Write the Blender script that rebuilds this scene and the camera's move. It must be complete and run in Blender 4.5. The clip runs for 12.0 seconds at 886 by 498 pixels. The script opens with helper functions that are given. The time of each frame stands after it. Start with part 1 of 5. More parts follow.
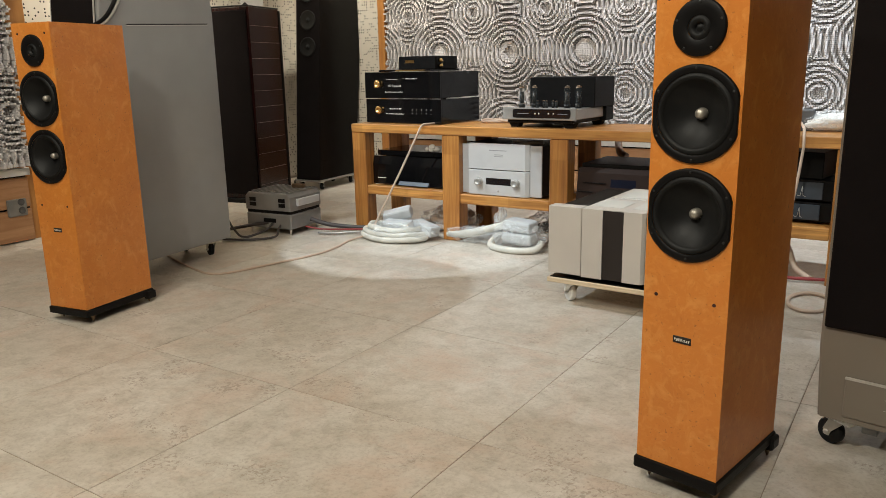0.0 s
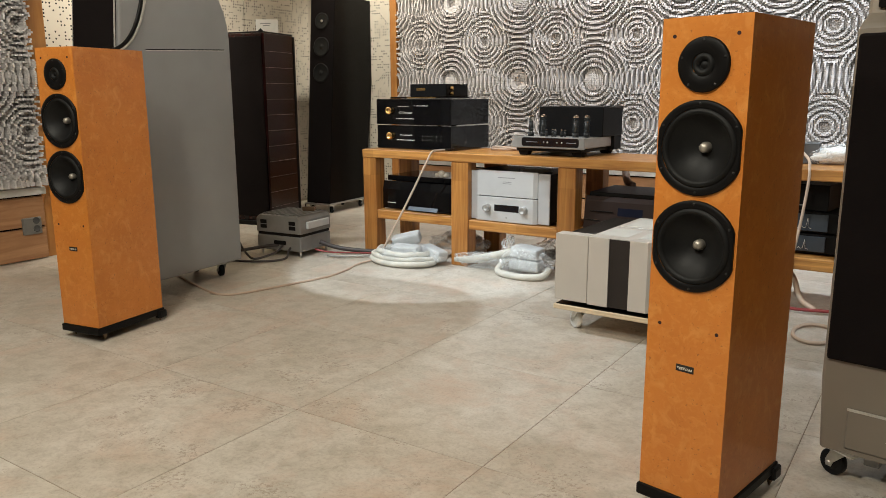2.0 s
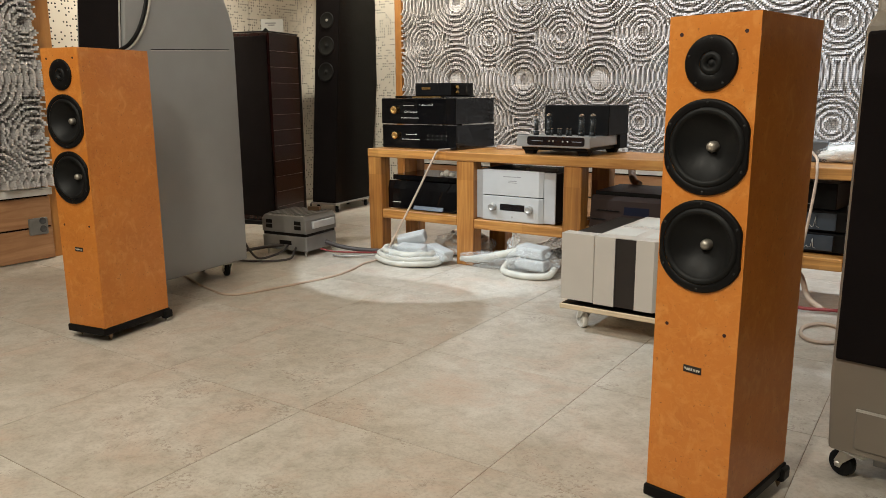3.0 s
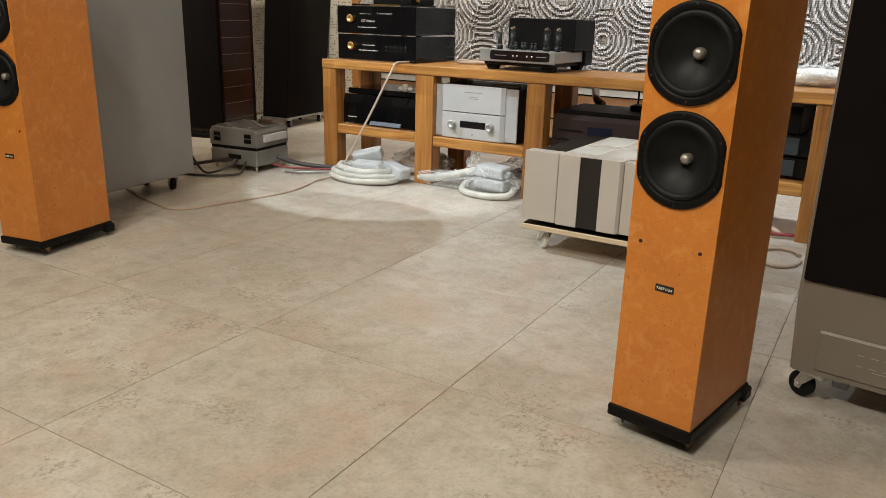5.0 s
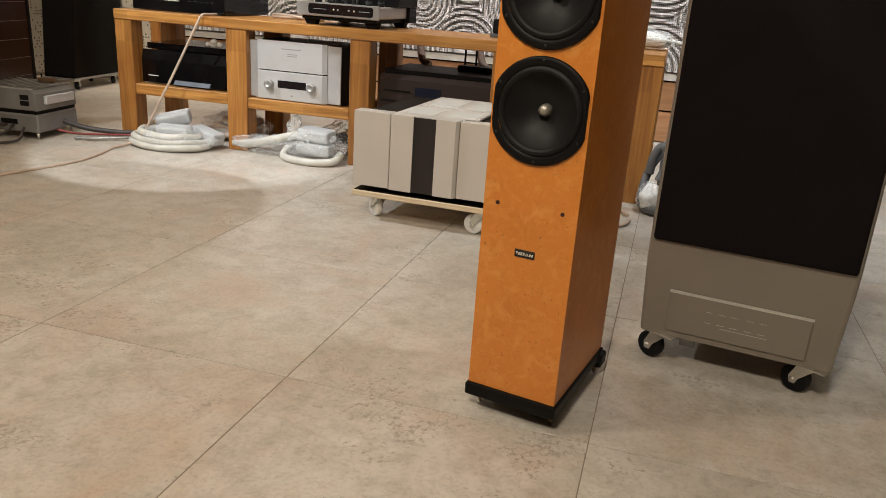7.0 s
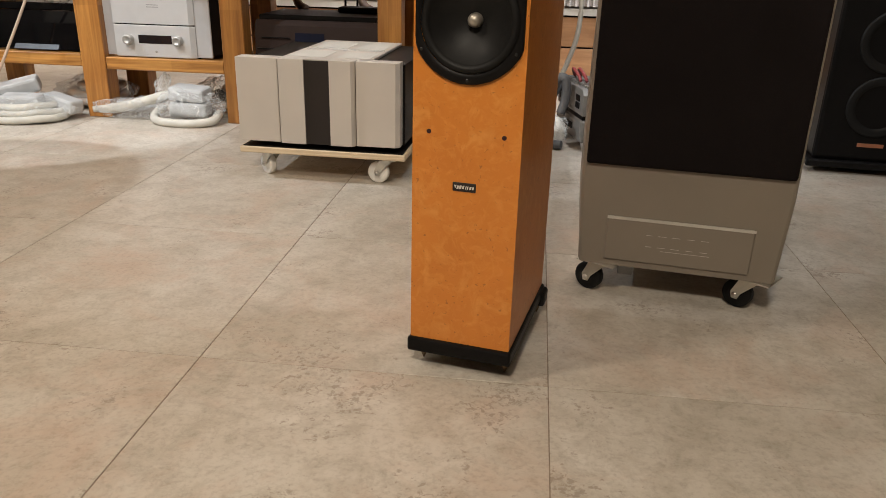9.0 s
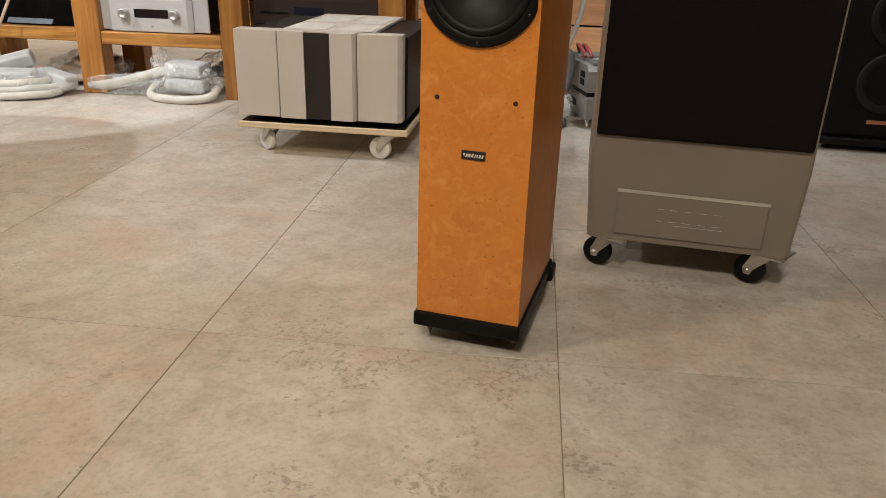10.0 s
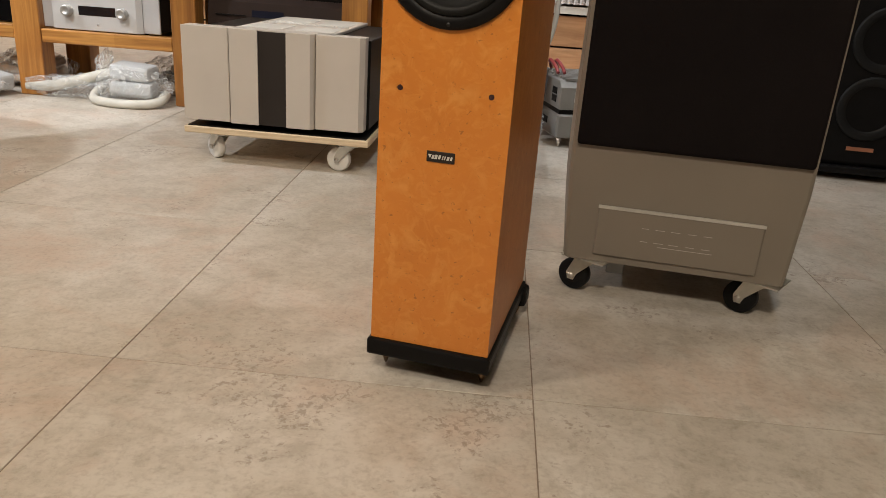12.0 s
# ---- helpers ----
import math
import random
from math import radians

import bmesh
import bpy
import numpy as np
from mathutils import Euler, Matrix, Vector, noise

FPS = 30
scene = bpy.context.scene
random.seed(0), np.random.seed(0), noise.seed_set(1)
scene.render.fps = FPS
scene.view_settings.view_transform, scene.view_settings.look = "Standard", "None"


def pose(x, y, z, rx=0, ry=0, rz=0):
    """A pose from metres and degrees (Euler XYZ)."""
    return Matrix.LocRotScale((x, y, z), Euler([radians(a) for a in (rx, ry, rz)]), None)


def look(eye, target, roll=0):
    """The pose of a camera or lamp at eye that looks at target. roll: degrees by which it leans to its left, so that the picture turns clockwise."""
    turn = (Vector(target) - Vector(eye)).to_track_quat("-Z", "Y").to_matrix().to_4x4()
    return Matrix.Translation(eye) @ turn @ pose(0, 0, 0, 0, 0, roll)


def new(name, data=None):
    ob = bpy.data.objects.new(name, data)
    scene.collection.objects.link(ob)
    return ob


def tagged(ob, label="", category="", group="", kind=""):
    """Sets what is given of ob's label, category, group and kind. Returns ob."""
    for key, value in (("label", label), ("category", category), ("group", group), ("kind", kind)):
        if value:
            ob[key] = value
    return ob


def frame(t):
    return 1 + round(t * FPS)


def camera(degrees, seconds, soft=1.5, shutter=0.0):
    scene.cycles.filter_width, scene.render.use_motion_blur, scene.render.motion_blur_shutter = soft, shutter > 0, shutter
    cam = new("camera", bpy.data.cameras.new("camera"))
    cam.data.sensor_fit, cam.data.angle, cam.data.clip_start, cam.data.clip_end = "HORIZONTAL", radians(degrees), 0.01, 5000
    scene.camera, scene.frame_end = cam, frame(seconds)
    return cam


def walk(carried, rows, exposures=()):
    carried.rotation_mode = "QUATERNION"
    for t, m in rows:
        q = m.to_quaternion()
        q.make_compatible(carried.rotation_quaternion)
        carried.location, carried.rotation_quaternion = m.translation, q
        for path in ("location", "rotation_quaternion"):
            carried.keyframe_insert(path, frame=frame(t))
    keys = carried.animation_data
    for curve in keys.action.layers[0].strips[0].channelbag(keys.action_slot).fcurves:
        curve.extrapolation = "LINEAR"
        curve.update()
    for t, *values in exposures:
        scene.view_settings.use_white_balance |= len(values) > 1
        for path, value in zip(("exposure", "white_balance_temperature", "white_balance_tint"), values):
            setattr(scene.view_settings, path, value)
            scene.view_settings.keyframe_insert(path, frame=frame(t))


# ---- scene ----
cam = camera(60.9, 12.0, soft=0.8)
PATH = [
    (0, (0.8137, -1.3792, 0.8445), (0.0158, -0.1575, 0.4973), -1.1),
    (0.5, (0.8122, -1.3882, 0.8468), (0.0053, -0.1703, 0.507), -0.7),
    (1, (0.816, -1.3942, 0.8475), (0.0128, -0.168, 0.5287), -0.2),
    (1.5, (0.8213, -1.4002, 0.8528), (0.0203, -0.1688, 0.549), -0.0),
    (2, (0.8302, -1.4093, 0.855), (0.015, -0.1867, 0.5557), -0.2),
    (2.5, (0.8317, -1.4138, 0.858), (0.0105, -0.192, 0.5685), -0.4),
    (2.7, (0.830, -1.410, 0.858), (-0.268, 0.215, 0.468), -0.4),
    (4.3, (0.796, -1.379, 0.835), (-0.247, 0.250, 0.326), 0.5),
    (4.5, (0.7875, -1.3733, 0.831), (0.024, -0.1462, 0.4305), 0.8),
    (5, (0.7582, -1.3478, 0.813), (0.0368, -0.111, 0.3652), 1.6),
    (5.5, (0.7395, -1.3207, 0.8115), (0.051, -0.063, 0.3705), 1.6),
    (6, (0.7132, -1.287, 0.7935), (0.0922, 0.003, 0.3465), 2.1),
    (6.5, (0.681, -1.2428, 0.7725), (0.1695, 0.0833, 0.2918), 2.7),
    (7, (0.6458, -1.2007, 0.75), (0.2595, 0.1643, 0.2617), 3.9),
    (7.2, (0.6292, -1.1887, 0.7402), (0.27, 0.1845, 0.2543), 4.1),
    (8.8, (0.5505, -1.1033, 0.6645), (0.3765, 0.2835, 0.12), 1.4),
    (9, (0.54, -1.089, 0.6667), (0.3862, 0.2963, 0.1132), 1.5),
    (9.5, (0.5347, -1.0703, 0.6495), (0.3938, 0.3097, 0.0788), 1.0),
    (10, (0.5212, -1.0635, 0.633), (0.375, 0.3112, 0.051), 1.7),
    (10.5, (0.5175, -1.038, 0.6098), (0.3968, 0.336, 0.0203), 3.3),
    (11, (0.5145, -1.0035, 0.5873), (0.4522, 0.3758, 0.0008), 4.7),
    (11.5, (0.5115, -0.9592, 0.5707), (0.447, 0.42, -0.0142), 4.7),
    (12, (0.5092, -0.9173, 0.5603), (0.4335, 0.483, 0.0277), 4.1),
]
walk(cam, [(t, look(eye, target, roll)) for t, eye, target, roll in PATH],
     ((0, 0.0, 6000, 3), (5.5, -0.04, 6120, 4), (7, -0.05, 6400, 8), (9, -0.06, 6500, 10), (12, -0.06, 6500, 10)))

# ---- light: warm ceiling lamps, a cooler spot along the equipment bench ----
world = bpy.data.worlds.new("room_air")
scene.world = world
world.use_nodes = True
world.node_tree.nodes["Background"].inputs[0].default_value = (1.0, 0.88, 0.74, 1)
world.node_tree.nodes["Background"].inputs[1].default_value = 0.01


def area_lamp(name, at, target, size, watts, colour):
    data = bpy.data.lights.new(name, "AREA")
    data.shape, data.size, data.energy, data.color = "DISK", size, watts, colour
    ob = new(name, data)
    ob.matrix_world = look(at, target)
    return ob


def spot_lamp(name, at, target, degrees, blend, watts, colour, radius=0.04):
    data = bpy.data.lights.new(name, "SPOT")
    data.spot_size, data.spot_blend, data.energy, data.color = radians(degrees), blend, watts, colour
    data.shadow_soft_size = radius
    ob = new(name, data)
    ob.matrix_world = look(at, target)
    return ob


WARM, COOL = (1.0, 0.87, 0.71), (0.89, 0.94, 1.0)
area_lamp("ceiling_lamp_light", (0.2, -2.1, 2.62), (0.2, -0.6, 0), 0.35, 54, WARM)
area_lamp("ceiling_lamp_light", (-1.2, -0.9, 2.62), (-1.0, 0.0, 0), 0.35, 31, WARM)
area_lamp("ceiling_lamp_light", (1.5, -2.0, 2.62), (1.4, -0.6, 0), 0.35, 3, WARM)
spot_lamp("bench_spot_light", (-1.2, -0.05, 2.6), (-1.33, 1.72, 0.0), 26.5, 0.08, 190, COOL, 0.03)
spot_lamp("bench_spot_light", (1.15, 0.62, 2.6), (0.4, 1.7, 0.3), 74, 0.35, 55, COOL)
spot_lamp("bench_spot_light", (0.9, 1.2, 2.6), (0.8, 1.75, 0.0), 33, 0.10, 60, COOL, 0.03)
spot_lamp("side_spot_light", (-3.10, 0.62, 2.62), (0.15, 1.95, 0.0), 54, 1.0, 310, COOL, 0.02)
spot_lamp("wall_spot_light", (-2.5, 2.70, 2.6), (-2.6, 3.3, 1.7), 84, 0.6, 155, WARM)
spot_lamp("wall_spot_light", (-0.7, 2.55, 2.6), (-0.7, 3.3, 1.2), 110, 0.5, 140, (1.0, 0.93, 0.89))
spot_lamp("wall_spot_light", (0.9, 2.55, 2.6), (0.9, 3.3, 1.2), 110, 0.5, 130, COOL)
spot_lamp("wall_spot_light", (-3.15, 1.45, 2.6), (-3.62, 1.5, 1.85), 96, 0.6, 200, WARM)


# ---- materials ----
def tree(name):
    m = bpy.data.materials.new(name)
    m.use_nodes = True
    return m, m.node_tree.nodes, m.node_tree.links, m.node_tree.nodes["Principled BSDF"]


def ramp(nodes, links, source, stops):
    r = nodes.new("ShaderNodeValToRGB")
    e = r.color_ramp.elements
    while len(e) < len(stops):
        e.new(0.5)
    for el, (at, c) in zip(e, stops):
        el.position, el.color = at, (*c, 1)
    links.new(source, r.inputs[0])
    return r.outputs[0]


def coords(nodes, links, scale=(1, 1, 1), world_space=False):
    mp = nodes.new("ShaderNodeMapping")
    mp.inputs["Scale"].default_value = scale
    if world_space:
        links.new(nodes.new("ShaderNodeNewGeometry").outputs["Position"], mp.inputs[0])
    else:
        links.new(nodes.new("ShaderNodeTexCoord").outputs["Object"], mp.inputs[0])
    return mp.outputs[0]


def noise_node(nodes, links, vec, scale, detail=4.0, rough=0.55, distort=0.0):
    n = nodes.new("ShaderNodeTexNoise")
    n.inputs["Scale"].default_value, n.inputs["Detail"].default_value = scale, detail
    n.inputs["Roughness"].default_value, n.inputs["Distortion"].default_value = rough, distort
    links.new(vec, n.inputs["Vector"])
    return n.outputs["Fac"]


def bump(nodes, links, bsdf, height, strength, distance=0.002):
    b = nodes.new("ShaderNodeBump")
    b.inputs["Strength"].default_value, b.inputs["Distance"].default_value = strength, distance
    links.new(height, b.inputs["Height"])
    links.new(b.outputs[0], bsdf.inputs["Normal"])


def mix(nodes, links, fac, a, b, mode="MIX"):
    m = nodes.new("ShaderNodeMix")
    m.data_type, m.blend_type = "RGBA", mode
    for sock, v in ((m.inputs[0], fac), (m.inputs[6], a), (m.inputs[7], b)):
        if isinstance(v, (int, float)):
            sock.default_value = v
        elif isinstance(v, tuple):
            sock.default_value = (*v, 1)
        else:
            links.new(v, sock)
    return m.outputs[2]


def plain(name, colour, rough=0.5, metal=0.0, vary=0.12, scale=14.0, fine=0.15, coat=0.0, spec=0.5):
    """A painted, moulded or metal surface with slight cloudiness and fine grain."""
    m, n, l, p = tree(name)
    v = coords(n, l)
    big = noise_node(n, l, v, scale, 3)
    dark = tuple(c * (1 - vary) for c in colour)
    light = tuple(min(1, c * (1 + vary)) for c in colour)
    l.new(ramp(n, l, big, ((0.3, dark), (0.7, light))), p.inputs["Base Color"])
    small = noise_node(n, l, v, 260.0, 2)
    rr = n.new("ShaderNodeMapRange")
    rr.inputs["To Min"].default_value, rr.inputs["To Max"].default_value = max(0.02, rough - 0.07), rough + 0.07
    l.new(small, rr.inputs["Value"])
    l.new(rr.outputs[0], p.inputs["Roughness"])
    p.inputs["Metallic"].default_value = metal
    p.inputs["Coat Weight"].default_value = coat
    p.inputs["Specular IOR Level"].default_value = spec
    if fine:
        bump(n, l, p, small, fine, 0.0006)
    return m


def wood(name, dark, light, along=(18, 18, 1.2), rough=0.42, flecks=0.0, coat=0.2, contrast=(0.3, 0.7), staves=None):
    m, n, l, p = tree(name)
    v = coords(n, l, along)
    info = n.new("ShaderNodeObjectInfo")
    add = n.new("ShaderNodeVectorMath")
    add.operation = "MULTIPLY_ADD"
    comb = n.new("ShaderNodeCombineXYZ")
    for i in range(3):
        l.new(info.outputs["Random"], comb.inputs[i])
    l.new(comb.outputs[0], add.inputs[0])
    add.inputs[1].default_value = (37, 51, 13)
    l.new(v, add.inputs[2])
    v = add.outputs[0]
    g = noise_node(n, l, v, 2.2, 6, 0.6, 0.9)
    col = ramp(n, l, g, ((contrast[0], dark), (contrast[1], light)))
    cloud = noise_node(n, l, coords(n, l), 5.0, 3)
    col = mix(n, l, cloud, col, mix(n, l, 0.75, col, light, "MULTIPLY"))
    if flecks:
        f = noise_node(n, l, coords(n, l, (1, 1, 1.4)), 42.0, 5, 0.65, 1.6)
        ff = ramp(n, l, f, ((0.56, (0, 0, 0)), (0.68, (flecks, flecks, flecks))))
        col = mix(n, l, ff, col, tuple(min(1, c * 1.35) for c in light))
    if staves:
        fl = n.new("ShaderNodeVectorMath")
        fl.operation = "FLOOR"
        l.new(coords(n, l, staves), fl.inputs[0])
        wn = n.new("ShaderNodeTexWhiteNoise")
        l.new(fl.outputs[0], wn.inputs[0])
        col = mix(n, l, 1.0, col, ramp(n, l, wn.outputs[0], ((0.0, (0.80, 0.75, 0.68)), (1.0, (1.08, 1.06, 1.02)))), "MULTIPLY")
    l.new(col, p.inputs["Base Color"])
    p.inputs["Roughness"].default_value, p.inputs["Coat Weight"].default_value = rough, coat
    p.inputs["Coat Roughness"].default_value = 0.25
    bump(n, l, p, g, 0.12, 0.0015)
    return m


def burl(name):
    """Amber-stained burr maple veneer: near-even orange with small curly light flecks and dark pin knots."""
    m, n, l, p = tree(name)
    v = coords(n, l)
    cloud = noise_node(n, l, v, 7.0, 4, 0.6, 0.5)
    col = ramp(n, l, cloud, ((0.3, (0.565, 0.182, 0.020)), (0.7, (0.66, 0.228, 0.030))))
    curl = noise_node(n, l, coords(n, l, (1, 1, 1.2)), 46.0, 6, 0.62, 1.2)
    col = mix(n, l, ramp(n, l, curl, ((0.50, (0, 0, 0)), (0.74, (0.50, 0.50, 0.50)))), col, (0.74, 0.315, 0.065))
    sheen = noise_node(n, l, coords(n, l, (1, 1, 0.8)), 27.0, 5, 0.6, 1.0)
    col = mix(n, l, ramp(n, l, sheen, ((0.52, (0, 0, 0)), (0.68, (0.42, 0.42, 0.42)))), col, (0.78, 0.365, 0.09))
    knots = noise_node(n, l, v, 150.0, 2, 0.5, 0.6)
    col = mix(n, l, ramp(n, l, knots, ((0.66, (0, 0, 0)), (0.74, (0.6, 0.6, 0.6)))), col, (0.22, 0.075, 0.02))
    l.new(col, p.inputs["Base Color"])
    p.inputs["Roughness"].default_value, p.inputs["Coat Weight"].default_value = 0.42, 0.25
    p.inputs["Coat Roughness"].default_value = 0.3
    bump(n, l, p, curl, 0.05, 0.0006)
    return m


def tile_material():
    m, n, l, p = tree("stone_look_tile")
    info = n.new("ShaderNodeObjectInfo")
    comb = n.new("ShaderNodeCombineXYZ")
    l.new(info.outputs["Random"], comb.inputs[0])
    l.new(info.outputs["Random"], comb.inputs[2])
    ma = n.new("ShaderNodeVectorMath")
    ma.operation = "MULTIPLY_ADD"
    l.new(comb.outputs[0], ma.inputs[0])
    ma.inputs[1].default_value = (31, 7, 19)
    l.new(coords(n, l), ma.inputs[2])
    v = ma.outputs[0]
    cloud = noise_node(n, l, v, 3.0, 7, 0.66, 0.5)
    col = ramp(n, l, cloud, ((0.30, (0.455, 0.412, 0.342)), (0.5, (0.548, 0.505, 0.440)), (0.70, (0.622, 0.588, 0.530))))
    fine = noise_node(n, l, v, 15.0, 10, 0.72, 0.3)
    col = mix(n, l, 0.62, col, ramp(n, l, fine, ((0.36, (0.62, 0.59, 0.54)), (0.56, (1, 1, 1)))), "MULTIPLY")
    blot = noise_node(n, l, v, 34.0, 6, 0.7, 0.8)
    col = mix(n, l, ramp(n, l, blot, ((0.56, (0, 0, 0)), (0.70, (0.30, 0.30, 0.30)))), col, (0.40, 0.335, 0.262))
    rust = noise_node(n, l, v, 3.6, 5, 0.7, 0.7)
    col = mix(n, l, ramp(n, l, rust, ((0.50, (0, 0, 0)), (0.70, (0.62, 0.62, 0.62)))), col, (0.52, 0.385, 0.300))
    grit = noise_node(n, l, v, 120.0, 3, 0.6)
    col = mix(n, l, 0.52, col, ramp(n, l, grit, ((0.32, (0.74, 0.71, 0.68)), (0.50, (1, 1, 1)), (0.72, (1.06, 1.06, 1.05)))), "MULTIPLY")
    pits = noise_node(n, l, v, 85.0, 4, 0.7, 0.3)
    gate = noise_node(n, l, v, 6.0, 3)
    both = n.new("ShaderNodeMath")
    both.operation = "MULTIPLY"
    l.new(pits, both.inputs[0])
    l.new(gate, both.inputs[1])
    pit = ramp(n, l, both.outputs[0], ((0.345, (0, 0, 0)), (0.40, (0.65, 0.65, 0.65))))
    col = mix(n, l, pit, col, (0.26, 0.205, 0.160))
    l.new(col, p.inputs["Base Color"])
    l.new(ramp(n, l, fine, ((0.2, (0.34, 0.34, 0.34)), (0.8, (0.52, 0.52, 0.52)))), p.inputs["Roughness"])
    bump(n, l, p, fine, 0.10, 0.001)
    return m


def perforated(name):
    """Cream acoustic board drilled on a 20 mm grid with some of the holes left out."""
    m, n, l, p = tree(name)
    v = coords(n, l, (50, 50, 50))
    fl = n.new("ShaderNodeVectorMath")
    fl.operation = "FLOOR"
    l.new(v, fl.inputs[0])
    fr = n.new("ShaderNodeVectorMath")
    fr.operation = "FRACTION"
    l.new(v, fr.inputs[0])
    sep = n.new("ShaderNodeSeparateXYZ")
    l.new(fr.outputs[0], sep.inputs[0])
    dist = []
    for axis in (0, 2):
        s = n.new("ShaderNodeMath")
        s.operation = "SUBTRACT"
        l.new(sep.outputs[axis], s.inputs[0])
        s.inputs[1].default_value = 0.5
        q = n.new("ShaderNodeMath")
        q.operation = "POWER"
        l.new(s.outputs[0], q.inputs[0])
        q.inputs[1].default_value = 2
        dist.append(q.outputs[0])
    add = n.new("ShaderNodeMath")
    l.new(dist[0], add.inputs[0])
    l.new(dist[1], add.inputs[1])
    inside = n.new("ShaderNodeMath")
    inside.operation = "LESS_THAN"
    l.new(add.outputs[0], inside.inputs[0])
    inside.inputs[1].default_value = 0.07
    flat = n.new("ShaderNodeVectorMath")
    flat.operation = "MULTIPLY"
    l.new(fl.outputs[0], flat.inputs[0])
    flat.inputs[1].default_value = (1, 0, 1)
    wn = n.new("ShaderNodeTexWhiteNoise")
    l.new(flat.outputs[0], wn.inputs[0])
    some = n.new("ShaderNodeMath")
    some.operation = "GREATER_THAN"
    l.new(wn.outputs[0], some.inputs[0])
    some.inputs[1].default_value = 0.60
    hole = n.new("ShaderNodeMath")
    hole.operation = "MULTIPLY"
    l.new(inside.outputs[0], hole.inputs[0])
    l.new(some.outputs[0], hole.inputs[1])
    cloud = noise_node(n, l, coords(n, l), 3.0, 3)
    board = ramp(n, l, cloud, ((0.3, (0.66, 0.60, 0.50)), (0.7, (0.73, 0.67, 0.57))))
    l.new(mix(n, l, hole.outputs[0], board, (0.012, 0.010, 0.008)), p.inputs["Base Color"])
    p.inputs["Roughness"].default_value = 0.7
    return m


def film_material():
    """Clear crinkled stretch wrap: nearly invisible between sharp pale creases."""
    m, n, l, p = tree("clear_stretch_wrap")
    f = noise_node(n, l, coords(n, l), 11.0, 4, 0.55, 2.6)
    crease = n.new("ShaderNodeMath")
    crease.operation = "PINGPONG"
    crease.inputs[1].default_value = 0.06
    l.new(f, crease.inputs[0])
    p.inputs["Base Color"].default_value = (0.86, 0.88, 0.88, 1)
    p.inputs["Roughness"].default_value = 0.08
    p.inputs["Specular IOR Level"].default_value = 1.0
    l.new(ramp(n, l, crease.outputs[0], ((0.004, (0.80, 0.80, 0.80)), (0.016, (0.20, 0.20, 0.20)), (0.05, (0.09, 0.09, 0.09)))), p.inputs["Alpha"])
    bump(n, l, p, f, 1.0, 0.012)
    return m


def glass_material():
    m, n, l, p = tree("tube_glass")
    p.inputs["Base Color"].default_value = (0.16, 0.18, 0.18, 1)
    p.inputs["Roughness"].default_value = 0.04
    p.inputs["Alpha"].default_value = 0.10
    return m


BURL = burl("amber_burr_veneer")
TILE = tile_material()
GROUT = plain("grout", (0.27, 0.215, 0.165), 0.9, vary=0.3, scale=30)
PERF = perforated("perforated_cream_board")
FILM = film_material()
GLASS = glass_material()
OAK = wood("oiled_oak", (0.28, 0.128, 0.032), (0.65, 0.370, 0.112), (0.9, 22, 22), 0.42, coat=0.12, contrast=(0.30, 0.70), staves=(2.3, 21, 21))
OAK_UP = wood("oiled_oak_upright", (0.27, 0.118, 0.027), (0.57, 0.300, 0.082), (22, 22, 0.9), 0.42, coat=0.12, contrast=(0.30, 0.70), staves=(21, 21, 2.3))
PINE = wood("pine_plank", (0.38, 0.20, 0.095), (0.60, 0.37, 0.20), (1.2, 12, 12), 0.5, coat=0.05)
PINE_UP = wood("orange_stained_pine_post", (0.46, 0.22, 0.06), (0.62, 0.33, 0.10), (12, 12, 1.0), 0.5, coat=0.05)
PLY = wood("birch_plywood_edge", (0.58, 0.46, 0.31), (0.80, 0.69, 0.52), (1.5, 10, 90), 0.55, coat=0.0)
DARKWOOD = wood("dark_mahogany_lacquer", (0.014, 0.0035, 0.0035), (0.044, 0.010, 0.009), (14, 14, 1.4), 0.22, coat=0.12)
DARKWOOD.node_tree.nodes["Principled BSDF"].inputs["Specular IOR Level"].default_value = 0.25
INLAY = plain("inlay_strip", (0.24, 0.19, 0.17), 0.4)
BLACK = plain("satin_black", (0.006, 0.0055, 0.0055), 0.45, vary=0.2, spec=0.14)
LACQUER = plain("black_lacquer", (0.004, 0.0036, 0.0036), 0.28, vary=0.2, fine=0.1, spec=0.10)
GRILLE = plain("black_grille_cloth", (0.0105, 0.0082, 0.0082), 0.95, vary=0.12, scale=6, fine=0.9, spec=0.08)
GLOSS = plain("black_gloss_acrylic", (0.002, 0.002, 0.0025), 0.05, vary=0.1, fine=0.0, coat=0.0, spec=0.42)
CONE = plain("black_polymer_cone", (0.009, 0.009, 0.009), 0.5, vary=0.15, fine=0.2, spec=0.22)
CONE_GREY = plain("dark_grey_cone", (0.013, 0.013, 0.013), 0.35, vary=0.15, fine=0.2, spec=0.4)
RUBBER = plain("black_rubber", (0.006, 0.006, 0.006), 0.55, vary=0.2, spec=0.24)
DARKHOLE = plain("dark_red_hole", (0.03, 0.005, 0.006), 0.6)
STEEL = plain("brushed_steel", (0.62, 0.60, 0.57), 0.32, 1.0)
ZINC = plain("zinc_plate", (0.66, 0.64, 0.58), 0.4, 1.0, scale=30)
BRASS = plain("polished_brass", (0.78, 0.52, 0.20), 0.2, 1.0)
SPIKE = plain("bronze_spike", (0.24, 0.16, 0.10), 0.35, 1.0)
GREY = plain("warm_grey_lacquer", (0.250, 0.217, 0.177), 0.42, 0.15, vary=0.06, scale=5)
